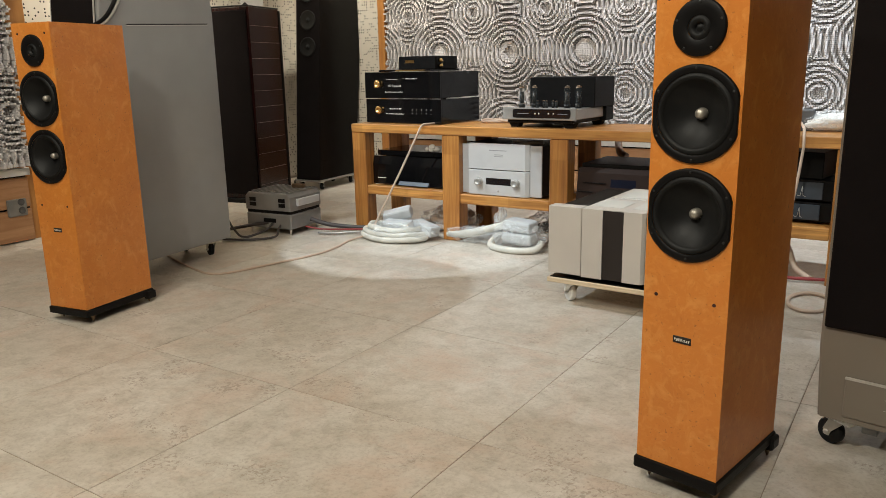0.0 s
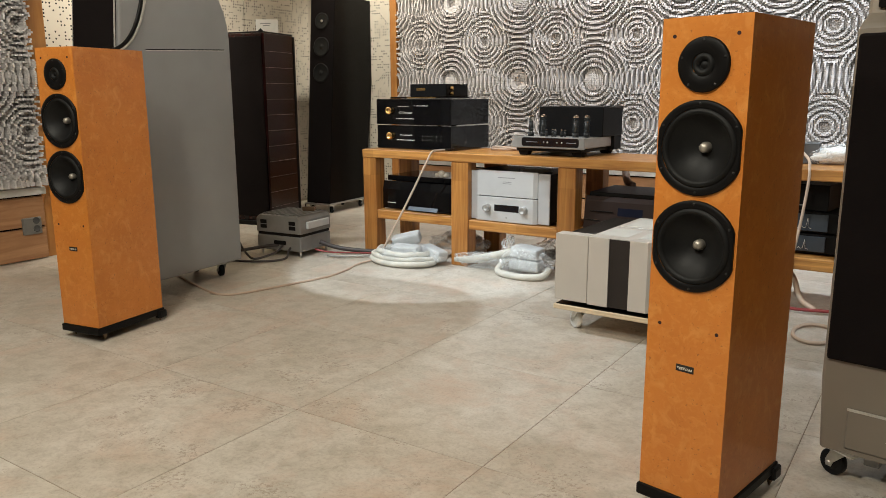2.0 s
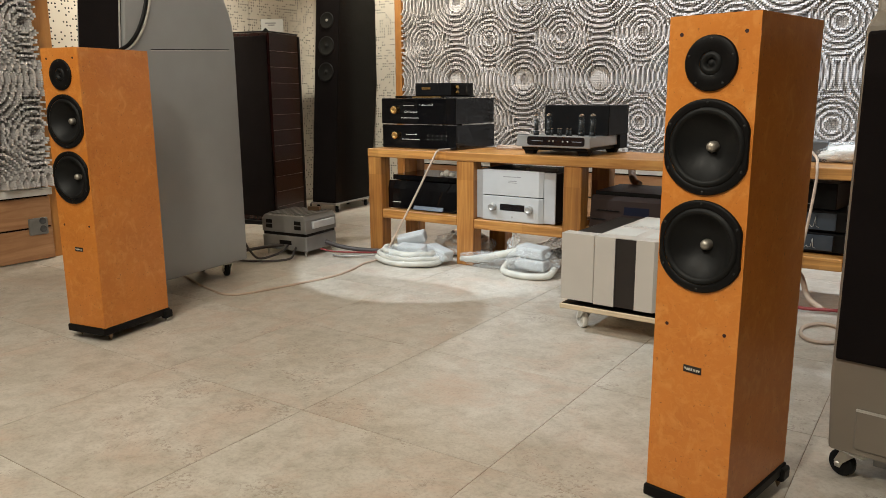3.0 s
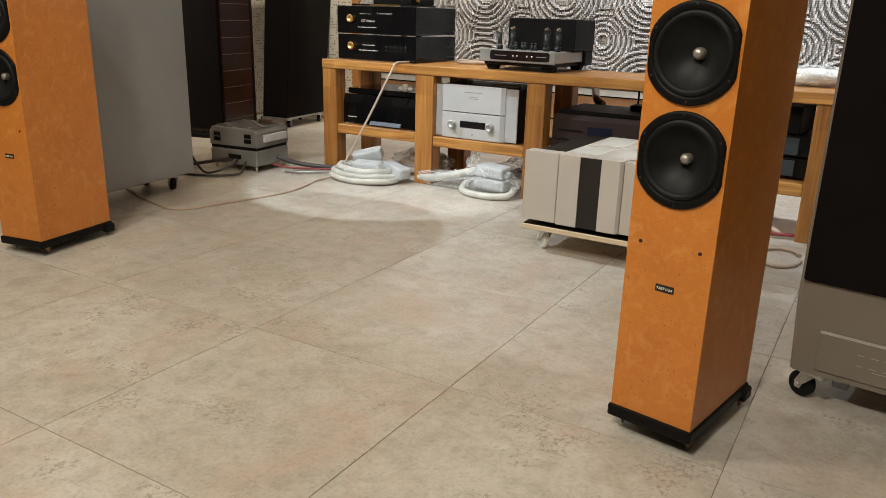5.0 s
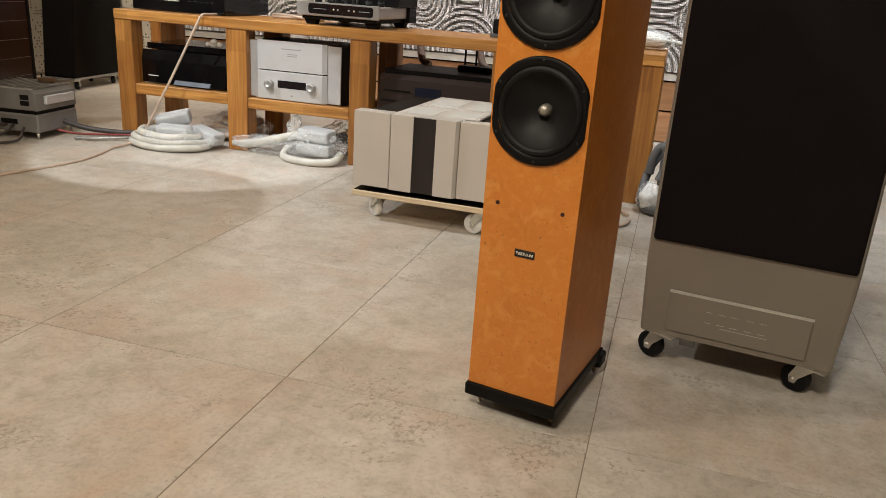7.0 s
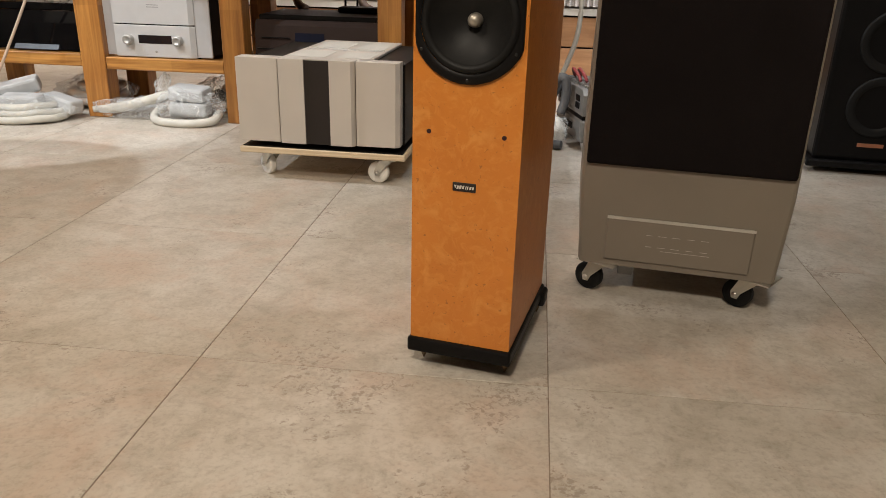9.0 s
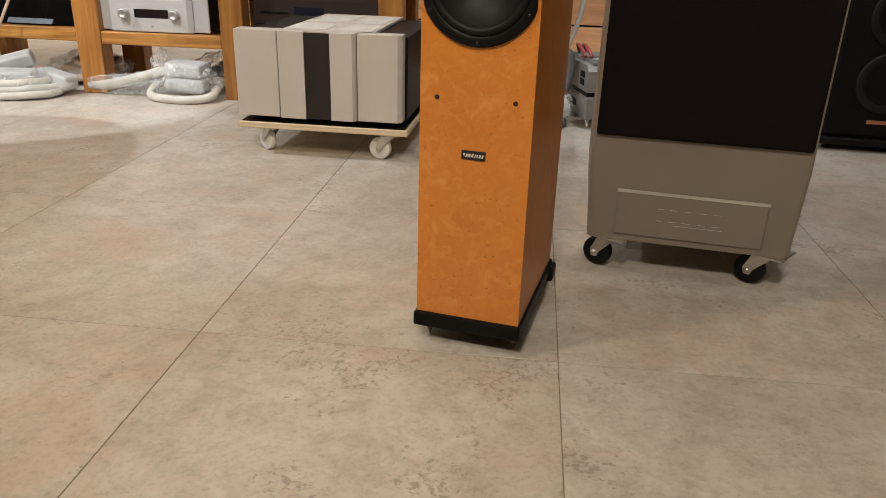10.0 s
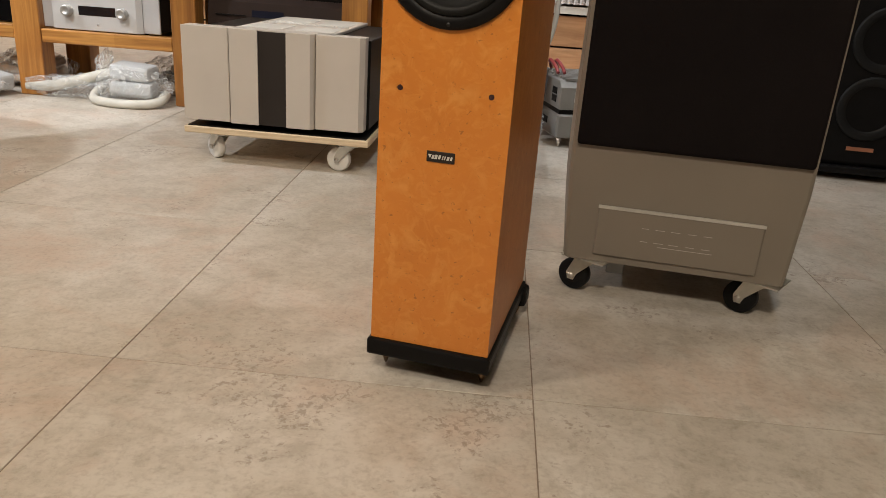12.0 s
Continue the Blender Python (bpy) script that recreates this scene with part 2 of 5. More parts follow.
GREY_COOL = plain("silver_grey_lacquer", (0.285, 0.286, 0.282), 0.40, 0.15, vary=0.06, scale=4)
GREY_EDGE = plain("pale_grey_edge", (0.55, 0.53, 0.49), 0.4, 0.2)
CHAMPAGNE = plain("champagne_anodised_panel", (0.575, 0.535, 0.485), 0.42, 0.12, vary=0.04, scale=6)
BROWNBLACK = plain("brown_black_strip", (0.015, 0.010, 0.008), 0.5)
PAPER = plain("protective_paper", (0.60, 0.59, 0.55), 0.6, vary=0.05)
ALU = plain("satin_aluminium", (0.60, 0.60, 0.595), 0.36, 0.35, vary=0.04)
ALU_WING = plain("satin_grey_aluminium_wing", (0.50, 0.50, 0.50), 0.4, 0.35, vary=0.05)
ALU_MID = plain("mid_silver_panel", (0.34, 0.33, 0.31), 0.36, 0.4, vary=0.05)
PSU = plain("dark_grey_metal", (0.24, 0.235, 0.225), 0.42, 0.35, vary=0.08)
ALU_DIM = plain("grey_aluminium", (0.40, 0.39, 0.37), 0.4, 0.6, vary=0.06)
BROWN_AMP = plain("brown_grey_metal", (0.027, 0.016, 0.013), 0.45, 0.1, spec=0.25)
WHITE = plain("white_paint", (0.76, 0.75, 0.72), 0.6, vary=0.04)
FOAM = plain("white_diffuser_foam", (0.72, 0.69, 0.685), 0.8, vary=0.06, scale=3)
# Near-black: holds the shade in the gaps between foam rods.
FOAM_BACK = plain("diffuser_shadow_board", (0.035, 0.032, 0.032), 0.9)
NYLON = plain("white_nylon_wheel", (0.80, 0.79, 0.75), 0.45, vary=0.06)
PLUG = plain("grey_plug_plastic", (0.46, 0.47, 0.47), 0.5)
CABLE_W = plain("cream_cable", (0.54, 0.52, 0.46), 0.5)
CABLE_T = plain("tan_speaker_cable", (0.50, 0.38, 0.29), 0.55)
CABLE_D = plain("dark_cable", (0.05, 0.040, 0.038), 0.5)
CABLE_B = plain("brown_braid", (0.17, 0.105, 0.07), 0.6, scale=60, vary=0.4)
CABLE_R = plain("red_cable", (0.24, 0.030, 0.030), 0.45)
CABLE_G = plain("grey_hose", (0.085, 0.085, 0.088), 0.55)
SCREEN = plain("dark_display", (0.010, 0.009, 0.010), 0.12, fine=0.0)
BLUE = plain("blue_black_display", (0.010, 0.012, 0.024), 0.2, fine=0.0)
METER = plain("slate_meter_face", (0.035, 0.045, 0.058), 0.5, fine=0.0)
INK = plain("pale_lettering", (0.62, 0.60, 0.55), 0.5, fine=0.0)
GREY_INK = plain("grey_lettering", (0.30, 0.30, 0.30), 0.5, fine=0.0)
COPPER = plain("copper_plate", (0.62, 0.27, 0.16), 0.35, 0.7)
PLASTER = plain("ceiling_plaster", (0.70, 0.67, 0.62), 0.85, vary=0.05, scale=3)
WALLPAINT = plain("warm_wall_paint", (0.62, 0.55, 0.46), 0.8, vary=0.06, scale=2)
# Dark tone for the unseen walls, to cut bounce light and reflections.
UNSEEN_DARK = plain("unseen_wall_brown", (0.16, 0.12, 0.09), 0.8, vary=0.08, scale=2)
CAP = plain("satin_pewter", (0.42, 0.385, 0.33), 0.45, 0.7)
HEATER = plain("anode_metal", (0.045, 0.042, 0.040), 0.4, 0.5)


# ---- building helpers ----
def part(name, bm, material, parent, label=""):
    me = bpy.data.meshes.new(name)
    bm.to_mesh(me)
    bm.free()
    for m in material if isinstance(material, (list, tuple)) else (material,):
        me.materials.append(m)
    ob = new(name, me)
    ob.parent = parent
    if label:
        ob["label"] = label
    return ob


def piece(name, me, parent, m):
    ob = new(name, me)
    ob.parent = parent
    ob.matrix_basis = m
    return ob


def thing(name, at, turn=0.0, label="", category="", group="", kind="", lean=0.0):
    ob = new(name)
    ob.empty_display_size = 0.05
    ob.matrix_basis = pose(*at, lean, 0, turn)
    return tagged(ob, label, category, group, kind)


def box(bm, x0, x1, y0, y1, z0, z1, bevel=0.0, seg=1):
    r = bmesh.ops.create_cube(bm, size=1.0)
    vs = r["verts"]
    for v in vs:
        v.co = Vector(((x0 + x1) / 2 + v.co.x * (x1 - x0), (y0 + y1) / 2 + v.co.y * (y1 - y0), (z0 + z1) / 2 + v.co.z * (z1 - z0)))
    if bevel:
        es = list({e for v in vs for e in v.link_edges})
        bmesh.ops.bevel(bm, geom=es, offset=bevel, segments=seg, affect="EDGES", profile=0.5)
    return bm


def cube(*a, **k):
    return box(bmesh.new(), *a, **k)


def lathe(bm, profile, m=Matrix(), seg=32, smooth=True):
    """A turned solid about local z from (radius, height) pairs, placed by m."""
    rings = []
    for r, z in profile:
        if r < 1e-6:
            rings.append([bm.verts.new(m @ Vector((0, 0, z)))])
        else:
            rings.append([bm.verts.new(m @ Vector((r * math.cos(2 * math.pi * i / seg), r * math.sin(2 * math.pi * i / seg), z))) for i in range(seg)])
    for a, b in zip(rings, rings[1:]):
        for i in range(seg):
            j = (i + 1) % seg
            if len(a) == 1 and len(b) == 1:
                continue
            if len(a) == 1:
                f = bm.faces.new((a[0], b[i], b[j]))
            elif len(b) == 1:
                f = bm.faces.new((a[i], a[j], b[0]))
            else:
                f = bm.faces.new((a[i], a[j], b[j], b[i]))
            f.smooth = smooth
    bmesh.ops.recalc_face_normals(bm, faces=bm.faces)
    return bm


def rod(bm, a, b, r, seg=12, r2=None):
    a, b = Vector(a), Vector(b)
    m = Matrix.Translation(a) @ (b - a).to_track_quat("Z", "Y").to_matrix().to_4x4()
    d = (b - a).length
    return lathe(bm, ((0, 0), (r, 0), (r if r2 is None else r2, d), (0, d)), m, seg)


def spline(points, steps=8):
    pts = [Vector(p) for p in points]
    pts = [pts[0] * 2 - pts[1]] + pts + [pts[-1] * 2 - pts[-2]]
    out = []
    for i in range(1, len(pts) - 2):
        p0, p1, p2, p3 = pts[i - 1:i + 3]
        for k in range(steps):
            t = k / steps
            out.append(0.5 * ((2 * p1) + (p2 - p0) * t + (2 * p0 - 5 * p1 + 4 * p2 - p3) * t * t + (3 * p1 - p0 - 3 * p2 + p3) * t ** 3))
    out.append(pts[-2])
    return out


def tube(bm, points, r, seg=8, steps=8, squash=1.0):
    line = spline(points, steps)
    rings = []
    for i, p in enumerate(line):
        d = (line[min(i + 1, len(line) - 1)] - line[max(i - 1, 0)]).normalized()
        side = d.cross(Vector((0, 0, 1)))
        side = side.normalized() if side.length > 1e-3 else Vector((1, 0, 0))
        up = side.cross(d).normalized()
        rings.append([bm.verts.new(p + side * (r * math.cos(2 * math.pi * k / seg)) + up * (r * squash * math.sin(2 * math.pi * k / seg))) for k in range(seg)])
    for a, b in zip(rings, rings[1:]):
        for k in range(seg):
            f = bm.faces.new((a[k], a[(k + 1) % seg], b[(k + 1) % seg], b[k]))
            f.smooth = True
    bm.faces.new(rings[0][::-1])
    bm.faces.new(rings[-1])
    bmesh.ops.recalc_face_normals(bm, faces=bm.faces)
    return bm


def prism(bm, outline, axis, lo, hi, bevel=0.0, seg=2):
    """An outline of (a, b) pairs swept along an axis: 'x' takes (y, z), 'y' takes (x, z), 'z' takes (x, y)."""
    def at(p, w):
        return {"x": (w, p[0], p[1]), "y": (p[0], w, p[1]), "z": (p[0], p[1], w)}[axis]
    a = [bm.verts.new(at(p, lo)) for p in outline]
    b = [bm.verts.new(at(p, hi)) for p in outline]
    fa, fb = bm.faces.new(a), bm.faces.new(b[::-1])
    n = len(outline)
    for i in range(n):
        bm.faces.new((a[i], b[i], b[(i + 1) % n], a[(i + 1) % n]))
    bmesh.ops.recalc_face_normals(bm, faces=bm.faces)
    if bevel:
        es = list({e for f in (fa, fb) for e in f.edges})
        bmesh.ops.bevel(bm, geom=es, offset=bevel, segments=seg, affect="EDGES", profile=0.5)
    return bm


def words(text, size, m, material, parent, name="lettering", label="", extrude=0.0004, shear=0.0):
    c = bpy.data.curves.new(name, "FONT")
    c.body, c.size, c.extrude, c.align_x, c.align_y, c.shear = text, size, extrude, "CENTER", "CENTER", shear
    tmp = bpy.data.objects.new("tmp", c)
    scene.collection.objects.link(tmp)
    bpy.context.view_layer.update()
    me = bpy.data.meshes.new_from_object(tmp.evaluated_get(bpy.context.evaluated_depsgraph_get()))
    bpy.data.objects.remove(tmp)
    me.materials.clear()
    me.materials.append(material)
    ob = new(name, me)
    ob.parent = parent
    ob.matrix_basis = m
    if label:
        ob["label"] = label
    return ob


FRONT = pose(0, 0, 0, 90, 0, 0)          # local z of a turned part points to -y

# ---- structure ----
X0, X1, Y0, Y1, TOP = -3.62, 4.2, -4.8, 3.32, 2.7
floor = thing("floor", (0, 0, 0), label="beige stone-look square floor tiles with thin dark joints", category="floor", kind="structure")
part("screed", cube(X0 - 0.15, X1 + 0.15, Y0 - 0.15, Y1 + 0.15, -0.12, -0.0012), GROUT, floor, "dark grout and screed under the tiles")
ceiling = part("ceiling", cube(X0 - 0.15, X1 + 0.15, Y0 - 0.15, Y1 + 0.15, TOP, TOP + 0.12), PLASTER, None)
tagged(ceiling, "plain off-white plaster ceiling", "ceiling", kind="structure")


def wall(name, x0, x1, y0, y1, label, paint=None):
    w = part(name, cube(x0, x1, y0, y1, -0.004, TOP), paint or WALLPAINT, None)
    return tagged(w, label, "wall", kind="structure")


wall("wall_north", X0 - 0.15, X1 + 0.15, Y1, Y1 + 0.15, "warm painted wall behind acoustic panels and wood planks")
# South and east walls are unseen; dark brown added to cut bounce and reflections.
wall("wall_south", X0 - 0.15, X1 + 0.15, Y0 - 0.15, Y0, "unseen wall kept dark brown to cut bounce and reflections", UNSEEN_DARK)
wall("wall_west", X0 - 0.15, X0, Y0, Y1, "warm painted wall behind perforated boards")
wall("wall_east", X1, X1 + 0.15, Y0, Y1, "unseen wall kept dark brown to cut bounce and reflections", UNSEEN_DARK)


def board(name, x0, x1, z0, z1, m, label):
    ob = part(name, cube(x0, x1, -0.012, 0.0, z0, z1, bevel=0.001), PERF, None)
    ob.matrix_basis = m
    return tagged(ob, label, "acoustic panel", "perforated boards", kind="structure")


NORTH = pose(0, Y1 - 0.004, 0)
WEST = pose(X0 + 0.004, 0, 0, 0, 0, 90)
for a, b in ((-3.58, -3.06), (-3.054, -2.72)):
    board("perforated_panel", a, b, 0.02, 2.6, NORTH, "cream perforated acoustic board on the wall")
for a, b in ((0.80, 1.40), (1.406, 2.0), (2.006, 2.6), (2.606, 3.28)):
    board("perforated_panel", a, b, 0.02, 2.6, WEST, "cream perforated acoustic board on the wall")


def post(name, x0, x1, y0, y1, z1):
    ob = part(name, cube(x0, x1, y0, y1, 0, z1, bevel=0.003), PINE_UP, None)
    return tagged(ob, "orange-stained wooden corner post of the diffuser wall", "trim", kind="structure")


post("trim", -2.712, -2.655, Y1 - 0.12, Y1 - 0.006, 2.6)
post("trim", -3.32, -3.20, 0.73, 0.86, 2.6)


def plank_wall(name, length, rows, m, label):
    """Horizontal pine planks with dark gaps under a diffuser wall; runs along local x."""
    w = thing(name, (0, 0, 0), label=label, category="wall cladding", kind="structure")
    w.matrix_basis = m
    part("backing", cube(0, length, 0.022, 0.03, 0.002, rows[-1][1] + 0.02), BLACK, w, "dark gap behind the planks")
    for z0, z1 in rows:
        x = 0.0
        while x < length - 0.01:
            w0 = min(1.45, length - x)
            part("plank", cube(x, x + w0 - 0.003, 0.0, 0.02, z0, z1, bevel=0.002), PINE, w)
            x += w0
    part("ledge", cube(0, length, -0.03, 0.022, rows[-1][1] + 0.012, rows[-1][1] + 0.05, bevel=0.002), WHITE, w, "white ledge under the diffuser")
    return w


ROWS = ((0.006, 0.172), (0.182, 0.338))
plank_wall("plank_wall_north", 5.5, ROWS, pose(-2.65, Y1 - 0.045, 0), "two rows of pale pine planks below a white ledge")
plank_wall("plank_wall_west", 3.2, ROWS, pose(-3.17, -2.46, 0, 0, 0, 90), "two rows of pine planks below a white ledge")


def diffuser(name, length, z0, z1, cell, phase, m, label, deep=1.0):
    """A wall of square foam rods of stepped lengths that draws rings round regular centres."""
    d = thing(name, (0, 0, 0), label=label, category="acoustic diffuser")
    d.matrix_basis = m
    # The shade between the rods is put into this board's dark colour.
    part("back_board", cube(0, length, 0.0, 0.012, z0, z1), FOAM_BACK, d, "back board coloured dark for the shade between the foam rods")
    verts, faces = [], []
    nx, nz = int(length / cell), int((z1 - z0) / cell)
    P = 0.54
    for i in range(nx):
        for k in range(nz):
            x, z = (i + 0.5) * cell, z0 + (k + 0.5) * cell
            u, w = (x - phase) / P, (z - 0.95) / P
            cu, cw = round(u), round(w)
            r1 = math.hypot(u - cu, w - cw) * P
            du, dw = math.floor(u) + 0.5, math.floor(w) + 0.5
            r2 = math.hypot(u - du, w - dw) * P
            ball = (cu + cw) % 2 == 1
            if r1 < 0.070:
                h = 0.020 + (0.034 * math.sqrt(max(0, 1 - (r1 / 0.074) ** 2)) if ball else (0.026 if r1 > 0.034 else 0.0))
            elif r1 < r2 * 1.2 + 0.03:
                h = 0.038 + 0.031 * math.cos(2 * math.pi * (r1 - 0.090) / 0.0330)
            elif r2 < 0.024:
                h = 0.006
            else:
                h = 0.034 + 0.024 * math.cos(2 * math.pi * (r2 - 0.042) / 0.030) + (0.003 if (i + k) % 2 else -0.003)
            h = max(0.003, h) * deep
            g = cell * 0.445
            b = len(verts)
            verts += [(x + sx * g, y, z + sz * g) for y in (0.0, -h) for sx, sz in ((-1, -1), (1, -1), (1, 1), (-1, 1))]
            faces += [(b + 4, b + 5, b + 6, b + 7), (b, b + 1, b + 5, b + 4), (b + 1, b + 2, b + 6, b + 5), (b + 2, b + 3, b + 7, b + 6), (b + 3, b, b + 4, b + 7)]
    me = bpy.data.meshes.new("foam_relief")
    me.from_pydata(verts, [], faces)
    me.materials.append(FOAM)
    relief = new("foam_relief", me)
    relief.parent = d
    tagged(relief, "pale grey foam relief of stepped square blocks forming rings", kind="stuff")
    return d


diffuser("sound_diffuser", 3.9, 0.40, 1.72, 0.0105, 1.015, pose(-2.65, Y1 - 0.06, 0), "pale grey foam sound diffuser with ring relief on the wall")
diffuser("sound_diffuser", 2.04, 0.40, 1.60, 0.0115, 0.62, pose(-3.18, -1.30, 0, 0, 0, 90), "pale grey foam sound diffuser with ring relief beside the post", 1.5)


# ---- amber tower speakers ----
def driver(parent, z, flange_r, clip_x, cone_r, deep, cap_r, name, y=0.0):
    """A round driver on the front baffle (front plane y, facing -y), flange cut flat at both sides."""
    seg = 48
    bm = bmesh.new()
    prof = ((flange_r, 0.0), (flange_r, 0.004), (flange_r - 0.003, 0.006), (cone_r + 0.004, 0.006), (cone_r + 0.001, 0.004))
    lathe(bm, prof, pose(0, y, z) @ FRONT, seg)
    for v in bm.verts:
        v.co.x = max(-clip_x, min(clip_x, v.co.x))
    d = part(name, bm, BLACK, parent)
    s = bmesh.new()
    lathe(s, ((cone_r + 0.001, 0.003), (cone_r - 0.003, 0.0075), (cone_r - 0.008, 0.0075), (cone_r - 0.012, 0.001)), pose(0, y, z) @ FRONT, seg)
    part("surround", s, RUBBER, d)
    c = bmesh.new()
    lathe(c, ((cone_r - 0.012, 0.001), (cone_r * 0.6, -deep * 0.55), (cap_r * 0.9, -deep), (0, -deep)), pose(0, y, z) @ FRONT, seg)
    part("cone", c, CONE, d)
    if cap_r > 0.004:
        k = bmesh.new()
        lathe(k, ((cap_r, -deep), (cap_r, -deep + 0.008), (cap_r * 0.9, -deep + 0.013), (cap_r * 0.6, -deep + 0.017), (0, -deep + 0.019)), pose(0, y, z) @ FRONT, 20)
        part("dust_cap", k, CAP, d, "satin metal phase plug")
    n = 6 if flange_r > 0.06 else 5
    for i in range(n):
        a = 2 * math.pi * i / n + math.pi / 2
        r = flange_r - 0.0065
        x = max(-clip_x + 0.005, min(clip_x - 0.005, r * math.cos(a)))
        w = bmesh.new()
        lathe(w, ((0.0, 0.0074), (0.0016, 0.0074), (0.0026, 0.0062)), pose(x, y, z + r * math.sin(a)) @ FRONT, 8)
        part("screw", w, CONE_GREY, d)
    return d


def cabinet_shell(x0, x1, y0, y1, z0, z1, holes):
    """A closed cabinet whose front baffle has round cut-outs on its centre line, each a lined recess."""
    bm = bmesh.new()
    front = [bm.verts.new((x, y0, z)) for x, z in ((x0, z0), (x1, z0), (x1, z1), (x0, z1))]
    loops = [front]
    for z, r in holes:
        loops.append([bm.verts.new((r * math.cos(2 * math.pi * i / 48), y0, z + r * math.sin(2 * math.pi * i / 48))) for i in range(48)])
    edges = [bm.edges.new((lp[i], lp[(i + 1) % len(lp)])) for lp in loops for i in range(len(lp))]
    bmesh.ops.triangle_fill(bm, edges=edges, use_beauty=True)
    for lp in loops[1:]:
        inner = [bm.verts.new((v.co.x, y0 + 0.05, v.co.z)) for v in lp]
        for i in range(48):
            bm.faces.new((lp[i], lp[(i + 1) % 48], inner[(i + 1) % 48], inner[i]))
        bm.faces.new(inner)
    rear = [bm.verts.new((v.co.x, y1, v.co.z)) for v in front]
    for i in range(4):
        bm.faces.new((front[i], front[(i + 1) % 4], rear[(i + 1) % 4], rear[i]))
    bm.faces.new(rear)
    bmesh.ops.recalc_face_normals(bm, faces=bm.faces)
    return bm


def amber_speaker(at, turn, label, size=1.0, sink=0.0):
    s = thing("tower_speaker", at, turn, label, "speaker", "amber tower speakers")
    W, D, B, H = 0.085, 0.292, 0.0575, 0.993
    bm = cabinet_shell(-W, W, 0.006, 0.006 + D, B, H, ((0.908, 0.022), (0.758, 0.0735), (0.573, 0.0735)))
    part("cabinet", bm, BURL, s, "amber burr-veneered cabinet")
    part("plinth", cube(-0.0895, 0.0895, -0.001, 0.303, 0.0320, B - 0.0005, bevel=0.004, seg=2), BLACK, s, "black wooden plinth")
    for x in (-0.085, 0.085):
        f = cube(x - 0.012, x + 0.012, 0.268, 0.308, 0.020, 0.050, bevel=0.006, seg=2)
        part("plinth_foot", f, BLACK, s)
    for x, y in ((-0.072, 0.040), (0.074, 0.036), (-0.080, 0.285), (0.080, 0.285)):
        k = bmesh.new()
        lathe(k, ((0, 0), (0.0015, 0.001), (0.0075, 0.017), (0.0075, 0.0321), (0, 0.0321)), pose(x, y, 0), 12)
        part("spike", k, SPIKE, s, "bronze floor spike")
    t = driver(s, 0.908, 0.0495, 0.060, 0.020, 0.006, 0.0, "tweeter", 0.006)
    g = bmesh.new()
    lathe(g, ((0.013, -0.004), (0.012, 0.001), (0.009, 0.001), (0.008, -0.002), (0.005, 0.003), (0, 0.004)), pose(0, 0.006, 0.908) @ FRONT, 24)
    part("dome", g, RUBBER, t)
    driver(s, 0.758, 0.0880, 0.0800, 0.072, 0.032, 0.0108, "woofer", 0.006)
    driver(s, 0.573, 0.0880, 0.0800, 0.072, 0.032, 0.0108, "woofer", 0.006)
    for x, z in ((-0.0605, 0.960), (0.0605, 0.960), (-0.0585, 0.411), (0.0585, 0.411)):
        h = bmesh.new()
        lathe(h, ((0.0036, 0.0), (0.0036, 0.0008), (0.0030, 0.0006), (0, 0.0003)), pose(x, 0.006, z) @ FRONT, 12)
        part("grille_socket", h, DARKHOLE, s)
    b = part("badge", cube(-0.0185, 0.0185, 0.0042, 0.0062, 0.322, 0.336, bevel=0.0006), BROWNBLACK, s, "small black maker's badge")
    part("badge_mark", prism(bmesh.new(), ((-0.0163, 0.3318), (-0.0118, 0.3318), (-0.0138, 0.3268)), "y", 0.0038, 0.0042), INK, b)
    for x, w, z0, z1 in ((-0.0098, 0.0030, 0.3262, 0.3312), (-0.0058, 0.0034, 0.3262, 0.3318), (-0.0012, 0.0030, 0.3266, 0.3318), (0.0030, 0.0014, 0.3262, 0.3312), (0.0058, 0.0016, 0.3262, 0.3312), (0.0100, 0.0030, 0.3262, 0.3310), (0.0142, 0.0026, 0.3264, 0.3310)):
        part("badge_mark", prism(bmesh.new(), ((x - w / 2 - 0.0006, z0), (x + w / 2 - 0.0006, z0), (x + w / 2 + 0.0006, z1), (x - w / 2 + 0.0006, z1)), "y", 0.0038, 0.0042), INK, b)
    for c in s.children:
        if not c.name.startswith("spike"):
            c.location.z -= sink
    s.matrix_basis = pose(*at, 0, 0, turn) @ Matrix.Scale(size, 4)
    return s


amber_speaker((0.4465, 0.0108, 0), -10.8, "amber burr-veneered tower speaker with two black woofers on a black plinth")
amber_speaker((-1.684, 0.021, 0), 9.3, "amber burr-veneered tower speaker beside the silver-grey cabinet speaker", 1.032, 0.007)


